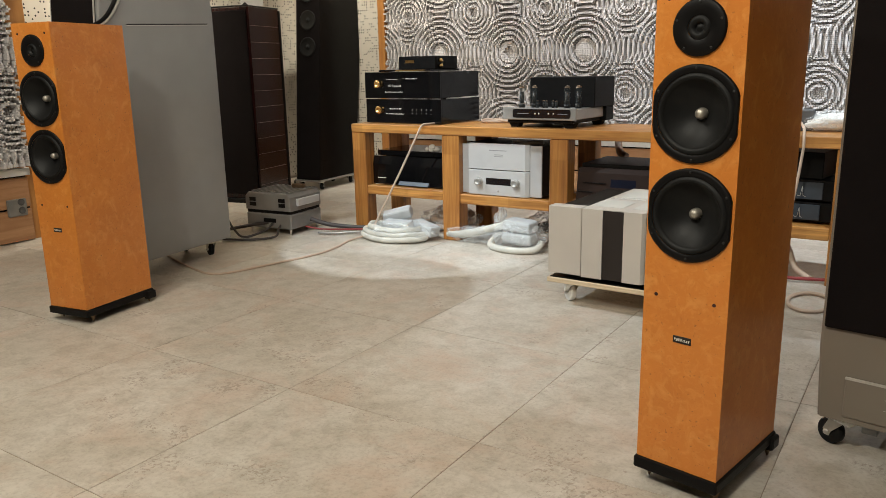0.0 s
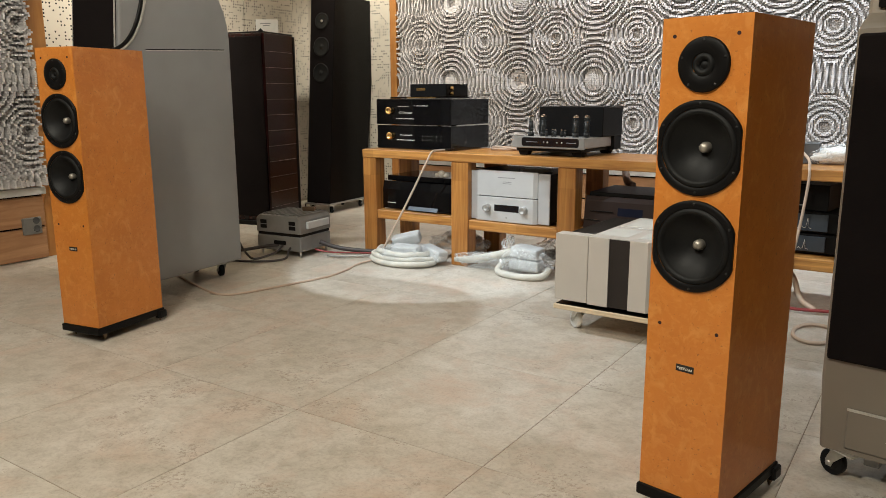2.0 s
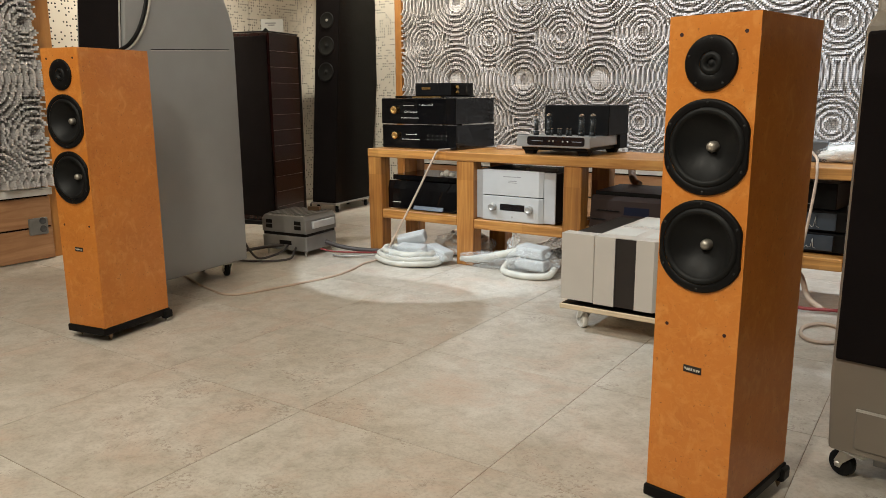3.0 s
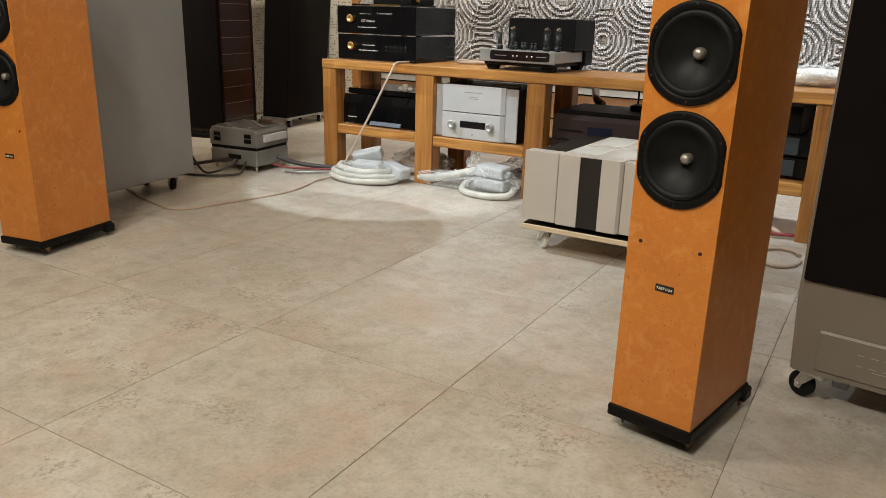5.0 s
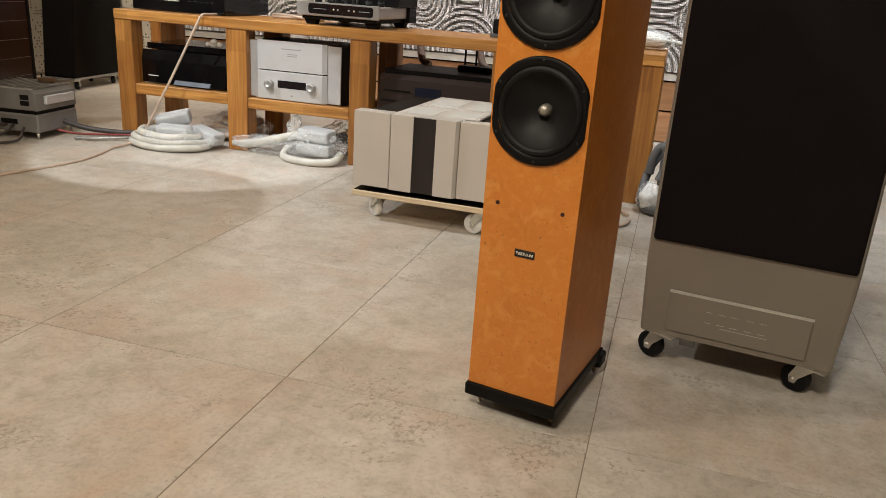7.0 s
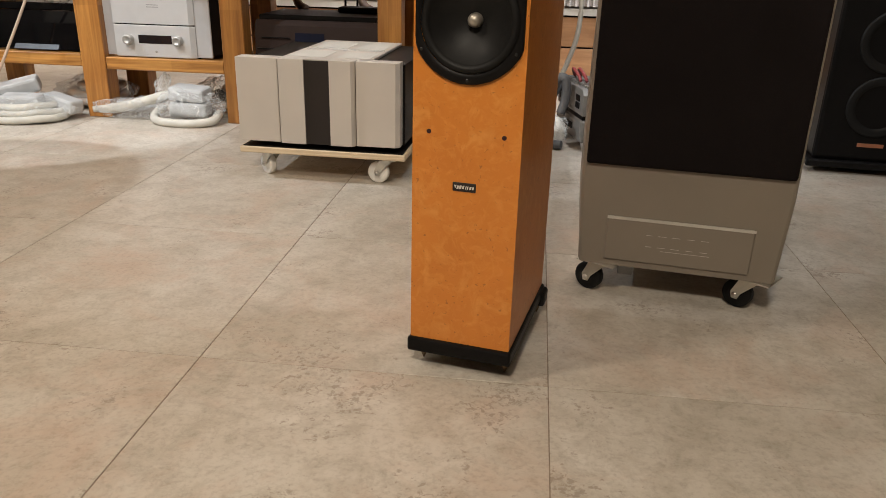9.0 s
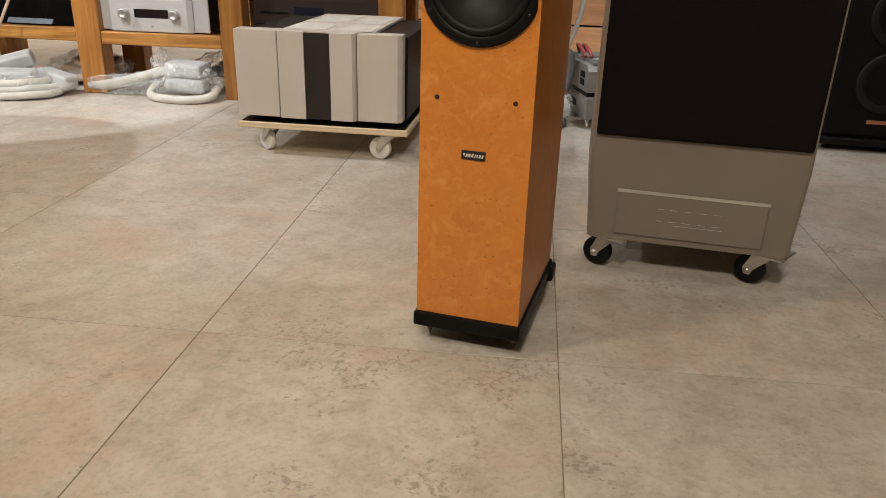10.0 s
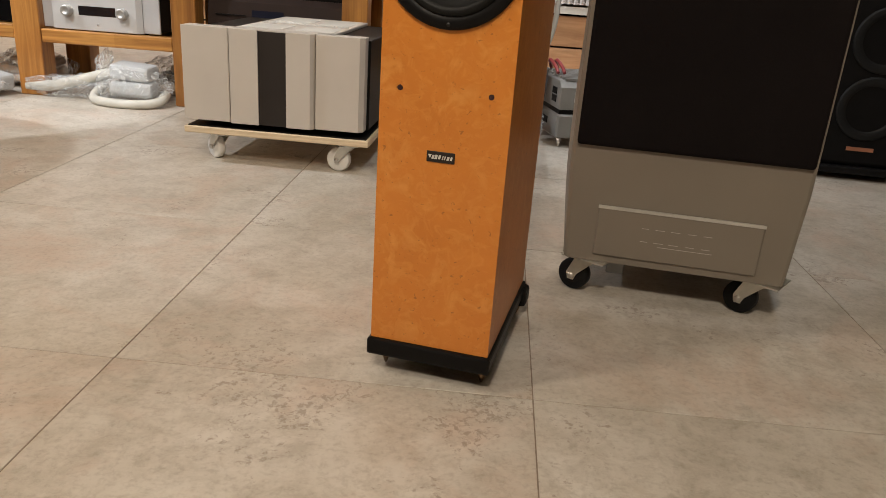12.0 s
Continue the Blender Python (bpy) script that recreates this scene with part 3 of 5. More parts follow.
# ---- large grey cabinet speakers on castors ----
def castor(parent, x, y, height, r, wheel_material, turn=0.0, name="castor", plate=ZINC, wide=0.030):
    """A swivel castor: screwed top plate, ball-race collar, two tapering fork cheeks and a wheel trailing behind."""
    m = pose(x, y, 0, 0, 0, turn)
    ty = r * 0.9
    bm = bmesh.new()
    box(bm, -wide, wide, -wide - 0.006, wide + 0.006, height - 0.003, height, bevel=0.0008)
    lathe(bm, ((0.019, height - 0.010), (0.021, height - 0.003)), Matrix(), 20)
    for sx in (-1, 1):
        prism(bm, ((-0.016, height - 0.008), (0.022, height - 0.008), (ty + 0.009, r + 0.006), (ty + 0.006, r - 0.008), (ty - 0.006, r - 0.008), (ty - 0.011, r + 0.004)), "x", sx * 0.0165 - 0.001, sx * 0.0165 + 0.001)
    box(bm, -0.0165, 0.0165, -0.016, 0.022, height - 0.011, height - 0.008)
    bm.transform(m)
    c = part(name, bm, plate, parent, "zinc castor fork and plate")
    w = bmesh.new()
    lathe(w, ((0, -0.010), (r * 0.55, -0.010), (r * 0.62, -0.008), (r * 0.9, -0.011), (r, -0.007), (r, 0.007), (r * 0.9, 0.011), (r * 0.62, 0.008), (r * 0.55, 0.010), (0, 0.010)), m @ pose(0, ty, r) @ pose(0, 0, 0, 0, 90, 0), 28)
    part("wheel", w, wheel_material, c)
    b = bmesh.new()
    rod(b, m @ Vector((-0.021, ty, r)), m @ Vector((0.021, ty, r)), 0.006, 8)
    part("axle_bolt", b, STEEL, c)
    return c


def grey_speaker(at, turn, grey, label, W=0.20, D=0.66, bow=0.0, foot=0.0, drop=0.0):
    def h(z):
        return z - drop * (z - 0.858)

    s = thing("cabinet_speaker", at, turn, label, "speaker", "grey cabinet speakers")
    back = [(D, 0.075), (D, 0.24), (D, h(1.12))] + [(D - 0.30 + 0.30 * math.cos(a), h(1.12 + 0.34 * math.sin(a))) for a in [math.pi / 2 * i / 8 for i in range(1, 9)]]
    outline = [(0.0, 0.075), *back, (0.11, h(1.46)), (0.07, h(1.02)), (0.03, h(1.0)), (0.004, h(0.985)), (0.0, 0.24)]
    b = prism(bmesh.new(), outline, "x", -W, W, bevel=0.008, seg=2)
    for v in b.verts:
        v.co.x *= 1.0 - foot * max(0.0, 0.24 - v.co.z) / 0.165
    body = part("cabinet", b, grey, s)
    if bow:
        for sx in (-1, 1):
            k = bmesh.new()
            rows = []
            for i in range(19):
                u = i / 18
                z = 0.079 + 0.90 * u
                swell = bow * math.sin(math.pi * u ** 0.45) ** 1.2 if 0 < i < 18 else 0.0
                rows.append([k.verts.new((sx * (W * (1 - foot * max(0.0, 0.24 - z) / 0.165) - 0.0006 + swell * math.sin(math.pi * j / 10) ** 0.5), 0.009 + (D - 0.018) * j / 10, z)) for j in range(11)])
            for lo, hi in zip(rows, rows[1:]):
                for j in range(10):
                    k.faces.new((lo[j], lo[j + 1], hi[j + 1], hi[j]))
            bmesh.ops.recalc_face_normals(k, faces=k.faces)
            for f in k.faces:
                f.smooth = True
            part("side_cheek", k, grey, s, "gently bowed side cheek")
    g = cube(-W + 0.008, W - 0.006, -0.010, 0.004, 0.285, 0.975, bevel=0.006, seg=2)
    part("grille", g, GRILLE, s, "black cloth bass grille")
    u = prism(bmesh.new(), ((0.062, h(1.03)), (0.098, h(1.45)), (0.118, h(1.45)), (0.082, h(1.03))), "x", -W + 0.02, W - 0.02, bevel=0.004)
    part("upper_grille", u, GRILLE, s, "black cloth upper grille")
    rise = 0.020
    for sx in (1,):
        ring = bmesh.new()
        pts = [(sx * (W + 0.0015), 0.03 + 0.20 * math.sin(a), h(1.42 - 0.38 * math.cos(a))) for a in [math.radians(d) for d in range(8, 95, 6)]]
        tube(ring, pts, 0.007, 6, 2)
        part("arc_trim", ring, GREY_EDGE, s, "pale curved trim line")
        dk = bmesh.new()
        pts = [(sx * (W + 0.001), 0.014 + 0.20 * math.sin(a), h(1.42 - 0.38 * math.cos(a))) for a in [math.radians(d) for d in range(8, 95, 6)]]
        tube(dk, pts, 0.009, 6, 2)
        part("arc_groove", dk, BLACK, s)
        part("seam", prism(bmesh.new(), ((0.20, h(1.052)), (D - 0.04, h(1.052) + rise), (D - 0.04, h(1.057) + rise), (0.20, h(1.057))), "x", sx * W - 0.001, sx * W + 0.001), BLACK, s, "dark panel seam")
        # Highlight along the seam's lower lip, painted as a pale strip.
        part("seam_edge", prism(bmesh.new(), ((0.20, h(1.049)), (D - 0.04, h(1.049) + rise), (D - 0.04, h(1.052) + rise), (0.20, h(1.052))), "x", sx * W - 0.001, sx * W + 0.0014), GREY_EDGE, s, "lower lip of the seam, its highlight painted pale")
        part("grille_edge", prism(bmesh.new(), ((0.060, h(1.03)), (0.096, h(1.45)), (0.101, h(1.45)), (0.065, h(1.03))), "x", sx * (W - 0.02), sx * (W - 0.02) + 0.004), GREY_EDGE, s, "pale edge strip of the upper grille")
    p = part("name_plate", cube(-0.140, 0.140, -0.0055, 0.002, 0.088, 0.180, bevel=0.003), grey, s, "raised rectangular name plate")
    # Light caught on the plate's upper bevel, put in as a pale grey strip.
    part("plate_edge", cube(-0.140, 0.140, -0.0070, -0.002, 0.1765, 0.1815), GREY_EDGE, p, "upper bevel of the plate, its highlight painted pale")
    for x, w in ((-0.055, 0.012), (-0.030, 0.016), (-0.004, 0.016), (0.024, 0.014), (0.050, 0.014)):
        part("plate_mark", cube(x - w / 2, x + w / 2, -0.0062, -0.0056, 0.1245, 0.1253), CHAMPAGNE, p)
        part("plate_mark", cube(x - w / 2, x + w / 2, -0.0062, -0.0056, 0.1485, 0.1492), CHAMPAGNE, p)
    part("plate_mark", cube(-0.030, 0.062, -0.0062, -0.0056, 0.1175, 0.1183), CHAMPAGNE, p)
    for x, y, a in ((-W + 0.058, 0.032, 66), (W - 0.042, 0.034, 62), (-W + 0.05, D - 0.09, 20), (W - 0.045, D - 0.09, 60)):
        castor(s, x, y, 0.0745, 0.030, RUBBER, a, wide=0.036)
    part("underside_box", cube(-0.110, -0.078, 0.06, 0.16, 0.032, 0.0745, bevel=0.002), GREY_COOL, s, "small grey box under the cabinet")
    return s


grey_speaker((0.847, 0.350, 0), -8.5, GREY, "tall warm-grey cabinet speaker with black grille on castors", bow=0.016, foot=0.045)
grey_speaker((-2.051, 0.343, 0), 6.4, GREY_COOL, "tall silver-grey cabinet speaker with curved trim on castors", 0.141, 0.69, drop=0.06)


# ---- dark speakers in the corner ----
def mahogany_speaker(at, turn):
    s = thing("faceted_speaker", at, turn, "dark mahogany faceted speaker with pale inlay lines", "speaker")
    H = 1.255
    out = ((-0.15, 0.0), (0.162, 0.0), (0.17, 0.012), (0.17, 0.34), (0.11, 0.40), (-0.13, 0.40), (-0.19, 0.34), (-0.19, 0.06))
    b = prism(bmesh.new(), out, "z", 0.03, H, bevel=0.004)
    part("cabinet", b, DARKWOOD, s)
    part("front_grille", cube(-0.145, 0.160, -0.012, -0.001, 0.06, H - 0.02, bevel=0.004), GRILLE, s, "black cloth front grille")
    part("rear_fin", cube(0.135, 0.168, 0.352, 0.378, 0.03, H - 0.005, bevel=0.003), BLACK, s)
    part("top_plate", cube(-0.17, 0.15, 0.02, 0.38, H, H + 0.012, bevel=0.003), BLACK, s)
    part("base", cube(-0.20, 0.18, -0.02, 0.42, 0.0, 0.03, bevel=0.004), BLACK, s)
    for i in range(11):
        z = 0.12 + i * 0.102
        part("inlay_line", cube(0.1695, 0.1708, 0.014, 0.336, z, z + 0.0018), INLAY, s)
    return s


mahogany_speaker((-3.07, 2.08, 0), 12)
card = thing("sign_card", (-3.01, 2.26, 1.2672), 30, "white printed card standing on the dark speaker", "sign")
part("card", cube(-0.075, 0.075, -0.001, 0.001, 0.0, 0.085), WHITE, card)
part("card_stand", cube(-0.05, 0.05, 0.001, 0.03, 0.0, 0.004), WHITE, card)
for x, z, w in ((-0.01, 0.055, 0.07), (-0.005, 0.042, 0.045)):
    part("print_bar", cube(x - w / 2, x + w / 2, -0.0016, -0.001, z, z + 0.007), GREY_INK, card)
part("print_mark", prism(bmesh.new(), ((-0.065, 0.012), (-0.02, 0.005), (-0.045, 0.03)), "y", -0.0016, -0.001), BLACK, card)


def black_tower(at, turn):
    s = thing("black_tower_speaker", at, turn, "tall black tower speaker with raked front on castors", "speaker")
    W, H = 0.105, 1.565
    b = prism(bmesh.new(), ((0.0, 0.075), (0.47, 0.075), (0.69, H), (0.14, H)), "x", -W, W, bevel=0.003)
    part("cabinet", b, LACQUER, s, "satin black cabinet")
    part("base_plate", cube(-W - 0.01, W + 0.01, -0.01, 0.475, 0.064, 0.0745), ALU_DIM, s, "thin metal base plate")
    rake = math.degrees(math.atan2(0.14, H - 0.075))
    me = bpy.data.meshes.new("baffle")
    bm = cube(-W + 0.004, W - 0.004, -0.003, -0.0005, 0.01, H - 0.09)
    bm.transform(pose(0, 0, 0.075, -rake))
    bm.to_mesh(me)
    bm.free()
    me.materials.append(GRILLE)
    face = new("baffle", me)
    face.parent = s
    for z, r, n in ((1.385, 0.058, "tweeter"), (1.205, 0.068, "midrange"), (1.02, 0.068, "woofer")):
        yy = 0.14 * (z - 0.075) / (H - 0.075) - 0.004
        k = bmesh.new()
        lathe(k, ((r, 0.0), (r, 0.004), (r - 0.004, 0.006), (r - 0.012, 0.003), (r * 0.35, -0.0 if n == "tweeter" else 0.0005), (0.012, 0.001), (0.008, 0.006), (0, 0.008)), pose(0, yy, z, -rake) @ FRONT, 32)
        part(n, k, CONE, s)
    t = bmesh.new()
    lathe(t, ((0.010, 0.006), (0.008, 0.010), (0, 0.012)), pose(0, 0.14 * 1.31 / 1.44 - 0.006, 1.385) @ FRONT, 14)
    part("dome", t, STEEL, s)
    for x, y in ((-0.085, 0.04), (0.085, 0.04), (-0.085, 0.42), (0.085, 0.42)):
        castor(s, x, y, 0.064, 0.026, RUBBER, 25)
    return s


black_tower((-3.02, 2.70, 0), 6)


def black_right(at, turn):
    s = thing("black_floor_speaker", at, turn, "black floor speaker with large round woofers and copper plate", "speaker")
    W, H = 0.17, 1.10
    part("cabinet", cube(-W, W, 0.0, 0.36, 0.045, H, bevel=0.012, seg=2), BLACK, s)
    part("plinth", cube(-W - 0.02, W + 0.02, -0.02, 0.38, 0.022, 0.045, bevel=0.004), BLACK, s)
    for z in (0.225, 0.43, 0.64):
        k = bmesh.new()
        lathe(k, ((0.098, 0.0), (0.098, 0.004), (0.092, 0.007), (0.082, 0.004), (0.075, 0.006), (0.066, -0.004), (0.03, -0.022), (0.028, -0.018), (0, -0.010)), pose(0, 0, z) @ FRONT, 40)
        part("woofer", k, CONE, s)
    part("name_plate", cube(-0.040, 0.040, -0.003, 0.0, 0.094, 0.106), COPPER, s, "small copper name plate")
    for x, y in ((-0.17, 0.0), (0.17, 0.0), (-0.17, 0.36), (0.17, 0.36)):
        k = bmesh.new()
        lathe(k, ((0, 0), (0.002, 0.001), (0.008, 0.014), (0.012, 0.0145), (0.012, 0.0215), (0, 0.0215)), pose(x, y, 0), 12)
        part("spike", k, STEEL, s)
    return s


black_right((1.660, 1.50, 0), -6)


# ---- equipment bench ----
bench = thing("equipment_bench", (0, 0, 0), label="long oiled oak equipment bench with open lower bays", category="bench")
BX0, BX1, BY0, BY1, BT = -1.815, 0.605, 1.77, 2.19, 0.573
part("top", cube(BX0, BX1, BY0, BY1, BT - 0.044, BT, bevel=0.003), OAK, bench, "thick jointed oak top")
for x0, x1 in ((-1.815, -1.727), (-1.242, -1.142), (-0.655, -0.565), (-0.045, 0.045), (0.515, 0.605)):
    for y0, y1 in ((BY0 + 0.004, BY0 + 0.084), (BY1 - 0.09, BY1 - 0.01)):
        part("leg", cube(x0, x1, y0, y1, 0, BT - 0.0445, bevel=0.003), OAK_UP, bench)
for x0, x1, z in ((-1.726, -1.243, 0.248), (-1.141, -0.656, 0.241), (0.046, 0.514, 0.225)):
    for y0, y1 in ((BY0 + 0.008, BY0 + 0.06), (BY1 - 0.07, BY1 - 0.02)):
        part("rail", cube(x0, x1, y0, y1, z - 0.048, z, bevel=0.003), OAK, bench)
    part("shelf", cube(x0, x1, BY0 + 0.061, BY1 - 0.071, z - 0.030, z - 0.004, bevel=0.002), OAK, bench)
for x0, x1 in ((-0.564, -0.046),):
    part("rail", cube(x0, x1, BY1 - 0.07, BY1 - 0.02, 0.20, 0.25, bevel=0.003), OAK, bench)
    part("shelf", cube(x0, x1, BY0 + 0.061, BY1 - 0.071, 0.225, 0.25, bevel=0.002), OAK, bench)


def feet(s, x0, x1, y0, y1, h, r=0.016, material=RUBBER):
    for x in (x0, x1):
        for y in (y0, y1):
            k = bmesh.new()
            lathe(k, ((0, 0), (r, 0), (r, h - 0.0005), (0, h - 0.0005)), pose(x, y, 0), 16)
            part("foot", k, material, s)


def knob(parent, x, z, r, depth, material, y=0.0, name="knob", label=""):
    k = bmesh.new()
    lathe(k, ((r, 0), (r, depth * 0.75), (r * 0.9, depth), (r * 0.55, depth), (r * 0.5, depth * 0.86), (0, depth * 0.92)), pose(x, y, z) @ FRONT, 28)
    return part(name, k, material, parent, label)


def black_component(at, turn, w, d, h, label, name, lines, title):
    s = thing(name, at, turn, label, "audio component", "gloss black disc players")
    part("case", cube(-w / 2, w / 2, 0.014, d, 0.005, h, bevel=0.002), GLOSS, s)
    part("front_panel", cube(-w / 2 - 0.002, w / 2 + 0.002, 0.0, 0.0135, 0.003, h + 0.001, bevel=0.002), GLOSS, s, "gloss black front panel")
    knob(s, -w / 2 + 0.095, h * 0.56, 0.020, 0.020, BRASS, 0.0, label="polished brass knob")
    for (x, z, bw, bh) in lines:
        k, at = bmesh.new(), x - bw / 2
        while at < x + bw / 2 - 0.001:
            w = min(random.uniform(0.004, 0.010), x + bw / 2 - at)
            up = bh * random.uniform(0.55, 1.3)
            prism(k, ((at, z), (at + w * 0.75, z), (at + w * 0.75 + up * 0.3, z + up), (at + up * 0.3, z + up)), "y", -0.0008, 0.0)
            at += w
        part("print_bar", k, INK, s)
    for i, (t, x, z, size) in enumerate(title):
        words(t, size, pose(x, -0.0004, z) @ FRONT, INK, s, shear=0.25)
    feet(s, -w / 2 + 0.05, w / 2 - 0.05, 0.05, d - 0.05, 0.0055)
    return s


black_component((-1.535, 1.855, BT), -2.5, 0.490, 0.36, 0.125, "gloss black disc converter with brass knob on the bench", "disc_converter",
                ((-0.045, 0.074, 0.080, 0.004), (-0.050, 0.048, 0.120, 0.004)) + tuple((0.065 + i * 0.030, 0.070, 0.004, 0.006) for i in range(5)) + tuple((0.065 + i * 0.030, 0.052, 0.006, 0.003) for i in range(5)),
                ())
black_component((-1.535, 1.850, BT + 0.1275), -2.5, 0.490, 0.36, 0.136, "gloss black disc transport with brass knob stacked on another", "disc_transport",
                ((-0.06, 0.098, 0.075, 0.002), (-0.050, 0.033, 0.120, 0.004), (0.065, 0.100, 0.075, 0.004), (0.015, 0.101, 0.005, 0.005)),
                (("CD Transport", -0.045, 0.066, 0.015),))
lid = thing("small_black_unit", (-1.515, 1.90, BT + 0.2660), -2.5, "small black unit with brass plate on top of the players", "audio component")
part("lid_plate", cube(-0.21, 0.13, 0.0, 0.27, 0.0, 0.010, bevel=0.002), GLOSS, lid)
part("lid_rim", cube(-0.09, 0.10, -0.003, 0.0, 0.001, 0.008), BRASS, lid)
part("case", cube(-0.095, 0.145, 0.03, 0.23, 0.010, 0.076, bevel=0.003), BLACK, lid)
part("brass_plate", cube(-0.05, 0.01, 0.0285, 0.03, 0.042, 0.056), BRASS, lid, "engraved brass name plate")
for z in (0.026, 0.052):
    k = bmesh.new()
    rod(k, (0.150, 0.06, z), (0.166, 0.06, z), 0.010, 14)
    part("socket", k, BRASS, lid)


def tube_amplifier(at, turn):
    s = thing("tube_amplifier", at, turn, "silver tube amplifier with glass valves and black transformer box", "amplifier")
    W, D = 0.385, 0.30
    part("base", cube(-W / 2 + 0.02, W / 2 - 0.02, 0.012, D, 0.022, 0.040, bevel=0.003), BLACK, s)
    part("chassis", cube(-W / 2 + 0.004, W / 2 - 0.004, 0.010, D, 0.040, 0.088, bevel=0.003), ALU_DIM, s, "brushed grey metal chassis")
    f = part("front_panel", cube(-W / 2, W / 2, 0.0, 0.0095, 0.036, 0.092, bevel=0.003), ALU_MID, s, "silver front panel")
    part("window", prism(bmesh.new(), [(cx + 0.010 * math.cos(a), cz + 0.010 * math.sin(a)) for cx, cz, a0 in ((0.155, 0.076, 0), (-0.125, 0.076, 90), (-0.125, 0.056, 180), (0.155, 0.056, 270)) for a in [math.radians(a0 + 30 * i) for i in range(4)]], "y", -0.0012, 0.0), SCREEN, f, "black control window")
    for x in (-0.015, 0.005, 0.055, 0.080):
        k = bmesh.new()
        lathe(k, ((0.004, 0), (0.004, 0.003), (0, 0.003)), pose(x, -0.0012, 0.066) @ FRONT, 12)
        part("button", k, STEEL, f)
    part("print_bar", cube(-0.11, -0.05, -0.0016, -0.0012, 0.0645, 0.067), GREY_INK, f)
    part("print_bar", cube(0.10, 0.15, -0.0016, -0.0012, 0.0645, 0.067), GREY_INK, f)
    part("transformer_box", cube(-W / 2 + 0.056, W / 2 + 0.012, 0.165, 0.385, 0.089, 0.228, bevel=0.003), BLACK, s, "dark green-black transformer cover")
    part("rear_case", cube(-W / 2 + 0.058, W / 2 + 0.010, 0.301, 0.383, 0.022, 0.0886, bevel=0.002), BLACK, s)
    def valve(x, y, r, h):
        k = bmesh.new()
        lathe(k, ((0, 0.088), (r * 0.95, 0.088), (r * 0.95, 0.088 + h * 0.2), (0, 0.088 + h * 0.2)), pose(x, y, 0), 16)
        v = part("valve_base", k, CONE_GREY, s)
        g = bmesh.new()
        z0 = 0.088 + h * 0.2
        lathe(g, ((r * 0.9, z0), (r, z0 + h * 0.15), (r, z0 + h * 0.6), (r * 0.8, z0 + h * 0.75), (r * 0.3, z0 + h * 0.8), (0, z0 + h * 0.81)), pose(x, y, 0), 16)
        part("glass", g, GLASS, v, "clear glass envelope")
        p = bmesh.new()
        lathe(p, ((0, z0 + 0.002), (r * 0.62, z0 + 0.002), (r * 0.62, z0 + h * 0.52), (0, z0 + h * 0.52)), pose(x, y, 0), 10)
        part("plate", p, HEATER, v)
        c = bmesh.new()
        lathe(c, ((r * 0.86, z0 + h * 0.69), (r * 0.70, z0 + h * 0.745), (r * 0.3, z0 + h * 0.79), (0, z0 + h * 0.80)), pose(x, y, 0), 14)
        part("getter", c, SPIKE, v)
    for x, y in ((-0.115, 0.05), (-0.078, 0.105), (0.122, 0.05), (0.152, 0.105)):
        valve(x, y, 0.0155, 0.104)
    for x, y in ((-0.030, 0.05), (-0.008, 0.07), (0.016, 0.05), (0.045, 0.06), (0.068, 0.05)):
        valve(x, y, 0.0075, 0.036)
    for x in (-W / 2 + 0.05, W / 2 - 0.05):
        for y in (0.05, 0.345):
            part("foot", prism(bmesh.new(), ((x - 0.03, 0.0225), (x + 0.03, 0.0225), (x + 0.018, 0.0), (x - 0.018, 0.0)), "y", y - 0.02, y + 0.02), BLACK, s)
    return s


tube_amplifier((-0.735, 1.815, BT), -3)

amp = thing("integrated_amplifier", (-0.934, 1.812, 0.2405), 0, "silver two-tier amplifier with two round knobs in the bench", "amplifier")
part("side_case", cube(-0.225, 0.225, 0.006, 0.34, 0.012, 0.246, bevel=0.002), BLACK, amp)
part("wing", cube(-0.224, -0.166, -0.002, 0.0055, 0.006, 0.250, bevel=0.002), ALU_WING, amp)
part("wing", cube(0.162, 0.224, -0.002, 0.0055, 0.006, 0.250, bevel=0.002), ALU_WING, amp)
part("lower_front", prism(bmesh.new(), ((-0.165, -0.016), (0.143, -0.016), (0.161, -0.003), (0.161, 0.0055), (-0.165, 0.0055)), "z", 0.004, 0.1250, bevel=0.002), ALU, amp, "silver lower front panel")
part("upper_front", prism(bmesh.new(), ((-0.165, -0.016), (0.143, -0.016), (0.161, -0.003), (0.161, 0.0055), (-0.165, 0.0055)), "z", 0.1295, 0.254, bevel=0.002), ALU, amp, "silver upper front panel")
part("display", cube(-0.068, 0.068, -0.0168, -0.016, 0.056, 0.088), SCREEN, amp, "dark red-black display")
for x in (-0.106, 0.096):
    knob(amp, x, 0.070, 0.0195, 0.024, ALU_DIM, -0.016, label="silver volume knob")
part("print_bar", cube(-0.05, 0.045, -0.0166, -0.016, 0.220, 0.224), GREY_INK, amp)
part("print_bar", cube(-0.022, 0.026, -0.0166, -0.016, 0.200, 0.203), GREY_INK, amp)
part("print_bar", cube(-0.022, 0.026, -0.0166, -0.016, 0.192, 0.195), GREY_INK, amp)
k = bmesh.new()
lathe(k, ((0.005, 0), (0.004, 0.002), (0, 0.002)), pose(0.0, -0.016, 0.026) @ FRONT, 12)
part("logo_button", k, ALU_DIM, amp)
feet(amp, -0.15, 0.15, 0.03, 0.30, 0.0125)
rem = thing("remote_control", (-0.82, 1.90, 0.4872), 14, "small metal remote control lying on the amplifier", "remote")
part("body", cube(-0.07, 0.07, -0.018, 0.018, 0.0, 0.016, bevel=0.003), ALU_DIM, rem)
k = bmesh.new()
